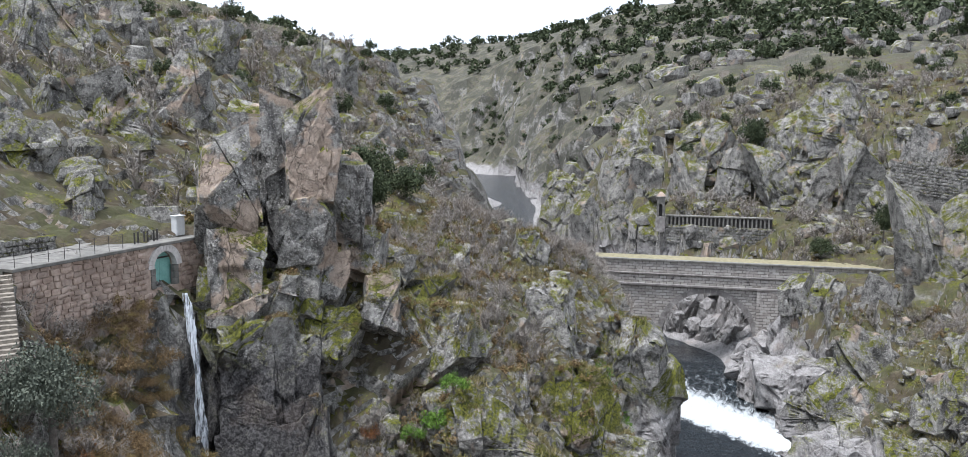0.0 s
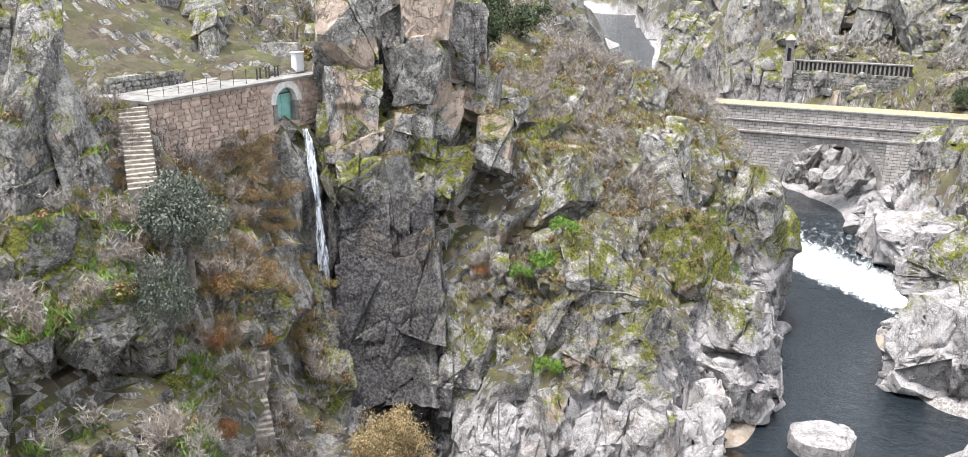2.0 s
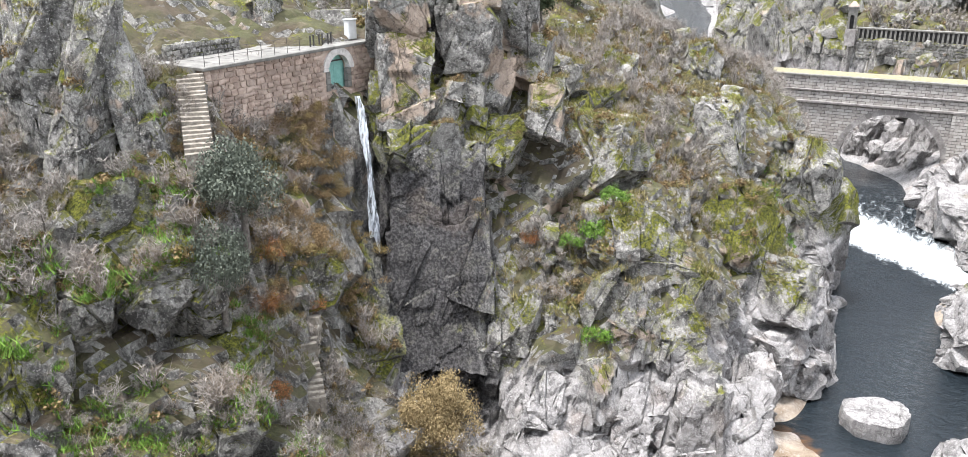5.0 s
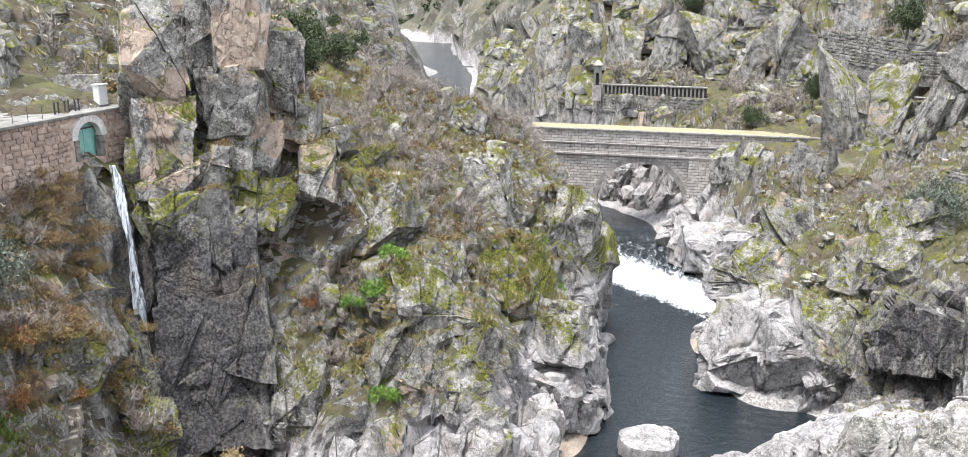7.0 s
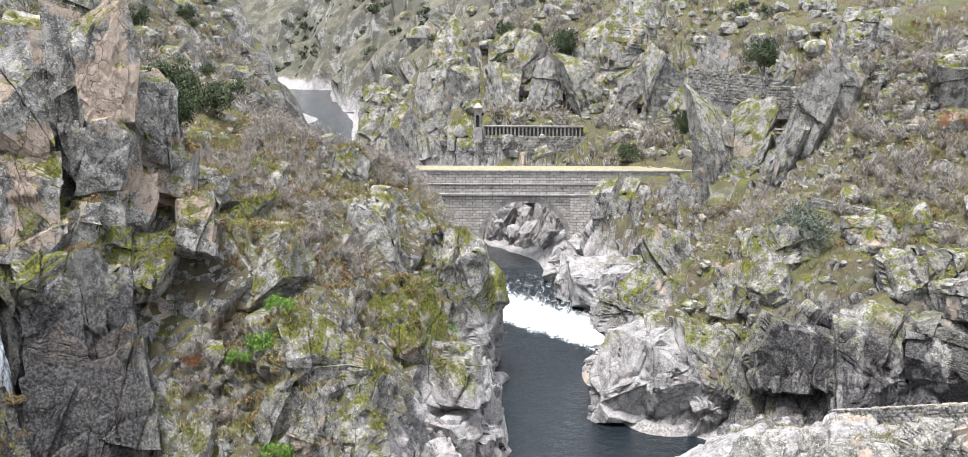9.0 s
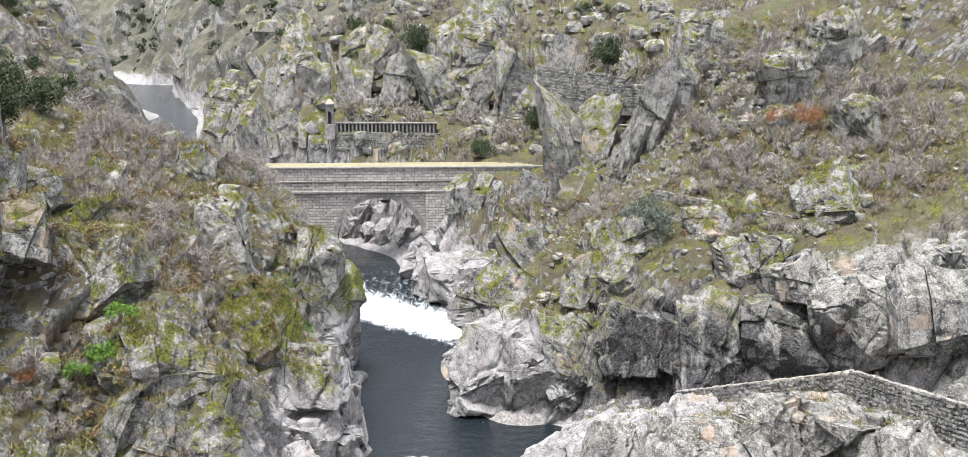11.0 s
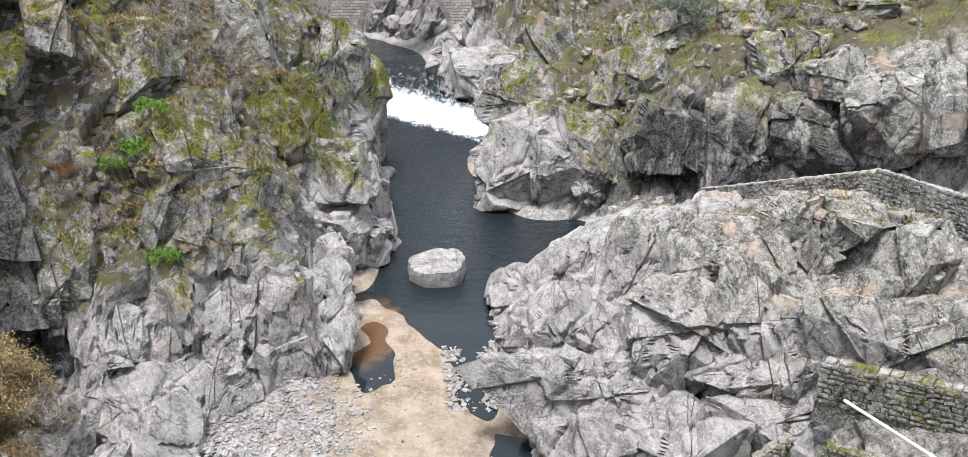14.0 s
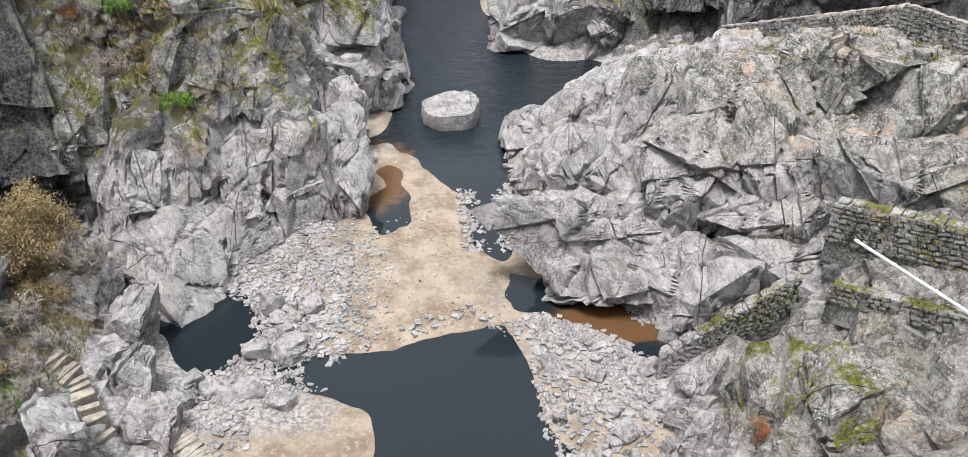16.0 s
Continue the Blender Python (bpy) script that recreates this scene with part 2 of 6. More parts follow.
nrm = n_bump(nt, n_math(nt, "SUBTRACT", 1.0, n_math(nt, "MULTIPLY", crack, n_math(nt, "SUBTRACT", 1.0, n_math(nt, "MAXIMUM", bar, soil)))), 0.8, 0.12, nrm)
nt.links.new(n_bump(nt, grit, 0.7, 0.05, nrm), b.inputs["Normal"])

# loose boulders and crags: the same granite, moss on their tops
def block_stone(name, moss_at=0.45, tops=(0.2, 0.45)):
    m, _n, _l, b = material(name)
    nt = m.node_tree
    pos, xyz, up = n_place(nt)
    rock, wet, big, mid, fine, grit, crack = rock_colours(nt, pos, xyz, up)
    moss = n_mix(nt, n_step(nt, n_math(nt, "ADD", n_math(nt, "MULTIPLY", fine, 0.6), n_math(nt, "MULTIPLY", grit, 0.4)), 0.42, 0.60), (0.02, 0.025, 0.006), (0.155, 0.155, 0.022))
    flat = n_math(nt, "ADD", up, n_math(nt, "MULTIPLY", n_math(nt, "SUBTRACT", mid, 0.5), 0.6))
    mossy = n_math(nt, "MULTIPLY", n_step(nt, n_math(nt, "ADD", n_noise(nt, 0.5, 6, 0.7), n_math(nt, "MULTIPLY", n_math(nt, "SUBTRACT", fine, 0.5), 0.45)), moss_at, moss_at + 0.11), n_step(nt, flat, *tops))
    mossy = n_math(nt, "MULTIPLY", mossy, n_math(nt, "SUBTRACT", 1.0, wet))
    nt.links.new(n_mix(nt, mossy, rock, moss), b.inputs["Base Color"])
    b.inputs["Roughness"].default_value = 0.9
    b.inputs["Specular IOR Level"].default_value = 0.25
    nrm = n_bump(nt, n_noise(nt, 2.2, 8, 0.72), 0.7, 0.24)
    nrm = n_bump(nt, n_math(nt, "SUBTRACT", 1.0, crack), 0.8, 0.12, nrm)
    nt.links.new(n_bump(nt, grit, 0.7, 0.05, nrm), b.inputs["Normal"])
    return m


STONE = block_stone("granite_block")
MOSSY = block_stone("mossy_granite_block", 0.36, (-0.05, 0.3))

# the tall crag by the terrace: fresh ochre breaks
CRAG, _n, _l, b = material("ochre_granite")
nt = CRAG.node_tree
pos, xyz, up = n_place(nt)
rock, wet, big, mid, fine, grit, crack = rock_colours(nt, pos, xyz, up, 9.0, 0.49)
moss = n_mix(nt, n_step(nt, n_math(nt, "ADD", n_math(nt, "MULTIPLY", fine, 0.6), n_math(nt, "MULTIPLY", grit, 0.4)), 0.42, 0.60), (0.02, 0.025, 0.006), (0.155, 0.155, 0.022))
mossy = n_math(nt, "MULTIPLY", n_step(nt, n_math(nt, "ADD", n_noise(nt, 0.5, 6, 0.7), n_math(nt, "MULTIPLY", n_math(nt, "SUBTRACT", fine, 0.5), 0.45)), 0.44, 0.55), n_step(nt, up, 0.3, 0.55))
nt.links.new(n_mix(nt, mossy, rock, moss), b.inputs["Base Color"])
b.inputs["Roughness"].default_value = 0.9
b.inputs["Specular IOR Level"].default_value = 0.25
nrm = n_bump(nt, n_noise(nt, 2.2, 8, 0.72), 0.7, 0.24)
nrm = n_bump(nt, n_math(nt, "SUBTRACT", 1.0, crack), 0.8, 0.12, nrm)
nt.links.new(n_bump(nt, grit, 0.7, 0.05, nrm), b.inputs["Normal"])


def plain(name, dark, light, scale=3.0, rough=0.85, bump=0.02, vary=0.0):
    m, _n, _l, b = material(name)
    nt = m.node_tree
    n = n_noise(nt, scale, 6, 0.65)
    c = n_mix(nt, n_step(nt, n, 0.3, 0.7), dark, light)
    c = n_mix(nt, n_step(nt, n_noise(nt, scale * 0.15, 3), 0.5, 0.7), c, n_mix(nt, 0.5, c, dark))
    if vary:
        o = nt.nodes.new("ShaderNodeObjectInfo")
        c = n_mix(nt, n_math(nt, "MULTIPLY", o.outputs["Random"], vary), c, (0.06, 0.055, 0.05))
    nt.links.new(c, b.inputs["Base Color"])
    b.inputs["Roughness"].default_value = rough
    if bump:
        nt.links.new(n_bump(nt, n_noise(nt, scale * 4, 5), 0.6, bump), b.inputs["Normal"])
    return m


def coursed(name, dark, light, wide, tall, mortar, axis="X"):
    """Squared stone in courses, too far off to show each block's edge."""
    m, _n, _l, b = material(name)
    nt = m.node_tree
    pos, xyz, up = n_place(nt)
    vec = nt.nodes.new("ShaderNodeCombineXYZ")
    nt.links.new(xyz[axis], vec.inputs[0])
    nt.links.new(xyz["Z"], vec.inputs[1])
    br = nt.nodes.new("ShaderNodeTexBrick")
    br.inputs["Scale"].default_value = 1.0
    br.inputs["Brick Width"].default_value, br.inputs["Row Height"].default_value = wide, tall
    br.inputs["Mortar Size"].default_value = mortar
    br.inputs["Color1"].default_value, br.inputs["Color2"].default_value = (*dark, 1), (*light, 1)
    br.inputs["Mortar"].default_value = (0.07, 0.06, 0.055, 1)
    nt.links.new(vec.outputs[0], br.inputs["Vector"])
    c = n_mix(nt, n_math(nt, "MULTIPLY", n_step(nt, n_noise(nt, 1.2, 5, 0.7, n_stretch(nt, pos, 1, 1, 0.3)), 0.5, 0.7), 0.55), br.outputs["Color"], (0.09, 0.08, 0.075))
    c = n_mix(nt, n_math(nt, "MULTIPLY", n_step(nt, n_noise(nt, 3.0, 5, 0.7), 0.5, 0.65), 0.5), c, (0.50, 0.47, 0.44))
    nt.links.new(c, b.inputs["Base Color"])
    b.inputs["Roughness"].default_value = 0.9
    nt.links.new(n_bump(nt, br.outputs["Fac"], -0.6, 0.05), b.inputs["Normal"])
    return m


COURSED = coursed("coursed_ashlar", (0.25, 0.225, 0.20), (0.42, 0.395, 0.36), 1.1, 0.46, 0.035)
MASONRY = plain("grey_ashlar", (0.15, 0.135, 0.125), (0.34, 0.32, 0.30), 1.2, vary=0.3)
RUBBLE = plain("pinkish_rubble", (0.24, 0.17, 0.13), (0.48, 0.38, 0.31), 1.5, vary=0.3)
PAVING = plain("weathered_paving", (0.10, 0.096, 0.085), (0.21, 0.20, 0.18), 1.5)
STEP = plain("worn_step_stone", (0.12, 0.105, 0.085), (0.31, 0.275, 0.225), 2.5)
VOUSSOIR = plain("pale_granite_dressing", (0.42, 0.39, 0.36), (0.60, 0.57, 0.54), 2.0)
DOOR = plain("faded_green_paint", (0.13, 0.30, 0.26), (0.22, 0.42, 0.37), 2.0, 0.5, 0.004)
# iron fittings; its near-black also stands in for shade inside recesses
IRON_AND_SHADE = plain("dark_iron_and_recess_shade", (0.02, 0.02, 0.02), (0.06, 0.05, 0.045), 8, 0.5, 0)
WHITE = plain("white_enamel", (0.52, 0.53, 0.53), (0.68, 0.68, 0.67), 2, 0.4, 0)
DRYGRASS = plain("dry_grass", (0.14, 0.125, 0.065), (0.25, 0.22, 0.13), 2.0)

# river water and white water
WATER, _n, _l, b = material("river_water")
nt = WATER.node_tree
pos, xyz, up = n_place(nt)
b.inputs["Base Color"].default_value = (0.012, 0.018, 0.022, 1)
b.inputs["Roughness"].default_value = 0.06
b.inputs["IOR"].default_value = 1.33
ripple = n_noise(nt, 1.0, 5, 0.62, n_stretch(nt, pos, 0.7, 1.0, 1.0), 0.8)
small = n_noise(nt, 5.0, 3, 0.6)
calm = n_step(nt, xyz["Y"], 56.0, 74.0)
nb = nt.nodes.new("ShaderNodeBump")
nb.inputs["Distance"].default_value = 0.3
nt.links.new(n_math(nt, "ADD", n_math(nt, "MULTIPLY", calm, 0.95), 0.015), nb.inputs["Strength"])
nt.links.new(n_math(nt, "ADD", ripple, n_math(nt, "MULTIPLY", small, 0.3)), nb.inputs["Height"])
nt.links.new(nb.outputs[0], b.inputs["Normal"])
skew = n_math(nt, "ADD", xyz["Y"], n_math(nt, "MULTIPLY", xyz["X"], 0.72))
wander = n_math(nt, "MULTIPLY", n_math(nt, "SUBTRACT", n_noise(nt, 0.5, 4, 0.6), 0.5), 5.0)
skew = n_math(nt, "ADD", skew, wander)
near_chute = n_math(nt, "MULTIPLY", n_step(nt, skew, 108.8, 111.6), n_step(nt, skew, 125.0, 115.5))
upstream = n_math(nt, "MULTIPLY", n_step(nt, skew, 110.0, 114.0), n_step(nt, xyz["Y"], 150.0, 124.0))
tail = n_math(nt, "MULTIPLY", n_step(nt, skew, 98.0, 109.0), n_step(nt, skew, 114.0, 109.0))
foamy = n_noise(nt, 1.1, 7, 0.72, n_stretch(nt, pos, 1.0, 0.35, 1.0, (0, 0, 0.45)), 1.0)
lift = n_math(nt, "ADD", n_math(nt, "MULTIPLY", near_chute, 0.42), n_math(nt, "ADD", n_math(nt, "MULTIPLY", upstream, 0.25), n_math(nt, "MULTIPLY", tail, 0.10)))
foam = n_step(nt, n_math(nt, "ADD", foamy, lift), 0.70, 1.12)
def murk(cx, cy, rx, ry):
    u = n_math(nt, "DIVIDE", n_math(nt, "SUBTRACT", xyz["X"], cx), rx)
    v = n_math(nt, "DIVIDE", n_math(nt, "SUBTRACT", xyz["Y"], cy), ry)
    r2 = n_math(nt, "ADD", n_math(nt, "MULTIPLY", u, u), n_math(nt, "MULTIPLY", v, v))
    return n_step(nt, n_math(nt, "ADD", r2, n_math(nt, "MULTIPLY", n_math(nt, "SUBTRACT", ripple, 0.5), 1.6)), 1.2, 0.5)


silt = n_math(nt, "MAXIMUM", murk(-5.4, 61.5, 3.2, 5.5), murk(12.4, 41.9, 6.5, 2.4))
body = n_mix(nt, silt, (0.010, 0.014, 0.017), (0.085, 0.045, 0.02))
nt.links.new(n_mix(nt, foam, body, (0.48, 0.51, 0.52)), b.inputs["Base Color"])
nt.links.new(n_math(nt, "ADD", n_math(nt, "MULTIPLY", foam, 0.6), n_math(nt, "ADD", n_math(nt, "MULTIPLY", n_step(nt, xyz["Y"], 150.0, 220.0), 0.05), 0.06)), b.inputs["Roughness"])
nt.links.new(n_math(nt, "SUBTRACT", 0.38, n_math(nt, "MULTIPLY", n_step(nt, xyz["Y"], 150.0, 210.0), 0.26)), b.inputs["Specular IOR Level"])

FALL, _n, _l, b = material("falling_water")
nt = FALL.node_tree
pos, xyz, up = n_place(nt)
strand = n_noise(nt, 3.0, 5, 0.7, n_stretch(nt, pos, 1.6, 1.6, 0.22))
nt.links.new(n_mix(nt, n_step(nt, strand, 0.36, 0.56), (0.12, 0.135, 0.16), (0.74, 0.78, 0.82)), b.inputs["Base Color"])
b.inputs["Roughness"].default_value = 0.35
nt.links.new(n_bump(nt, strand, 0.8, 0.15), b.inputs["Normal"])
nt.links.new(n_step(nt, n_noise(nt, 2.0, 5, 0.7, n_stretch(nt, pos, 2.6, 2.6, 0.2)), 0.36, 0.50), b.inputs["Alpha"])


def leaf_material(name, dark, light, other, scale=0.25):
    """Leaves or twigs whose tone varies from clump to clump and leaf to leaf."""
    m, _n, _l, b = material(name)
    nt = m.node_tree
    g = nt.nodes.new("ShaderNodeNewGeometry")
    c = n_mix(nt, g.outputs["Random Per Island"], dark, light)
    c = n_mix(nt, n_step(nt, n_noise(nt, scale, 3), 0.5, 0.62), c, n_mix(nt, g.outputs["Random Per Island"], other, c))
    nt.links.new(c, b.inputs["Base Color"])
    b.inputs["Roughness"].default_value = 0.9
    b.inputs["Specular IOR Level"].default_value = 0.08
    return m


OAK = leaf_material("holm_oak_leaves", (0.022, 0.032, 0.016), (0.085, 0.10, 0.055), (0.05, 0.065, 0.04))
OLIVE = leaf_material("grey_green_leaves", (0.06, 0.07, 0.055), (0.14, 0.155, 0.12), (0.10, 0.115, 0.09))
TWIG = leaf_material("bare_twigs", (0.10, 0.088, 0.076), (0.36, 0.33, 0.295), (0.20, 0.16, 0.125))
DRY = leaf_material("dry_scrub", (0.075, 0.05, 0.028), (0.24, 0.17, 0.09), (0.17, 0.14, 0.05))
GRASS = leaf_material("winter_grass", (0.08, 0.07, 0.028), (0.25, 0.21, 0.10), (0.085, 0.10, 0.022))
GREEN = leaf_material("fresh_green_leaves", (0.05, 0.10, 0.015), (0.16, 0.27, 0.05), (0.08, 0.14, 0.03))
GOLD = leaf_material("golden_brown_leaves", (0.15, 0.11, 0.055), (0.36, 0.28, 0.15), (0.25, 0.20, 0.10))
RUST = leaf_material("rusty_leaves", (0.15, 0.06, 0.03), (0.36, 0.17, 0.07), (0.22, 0.13, 0.06))
BARK = plain("grey_bark", (0.06, 0.05, 0.042), (0.16, 0.14, 0.12), 6.0)

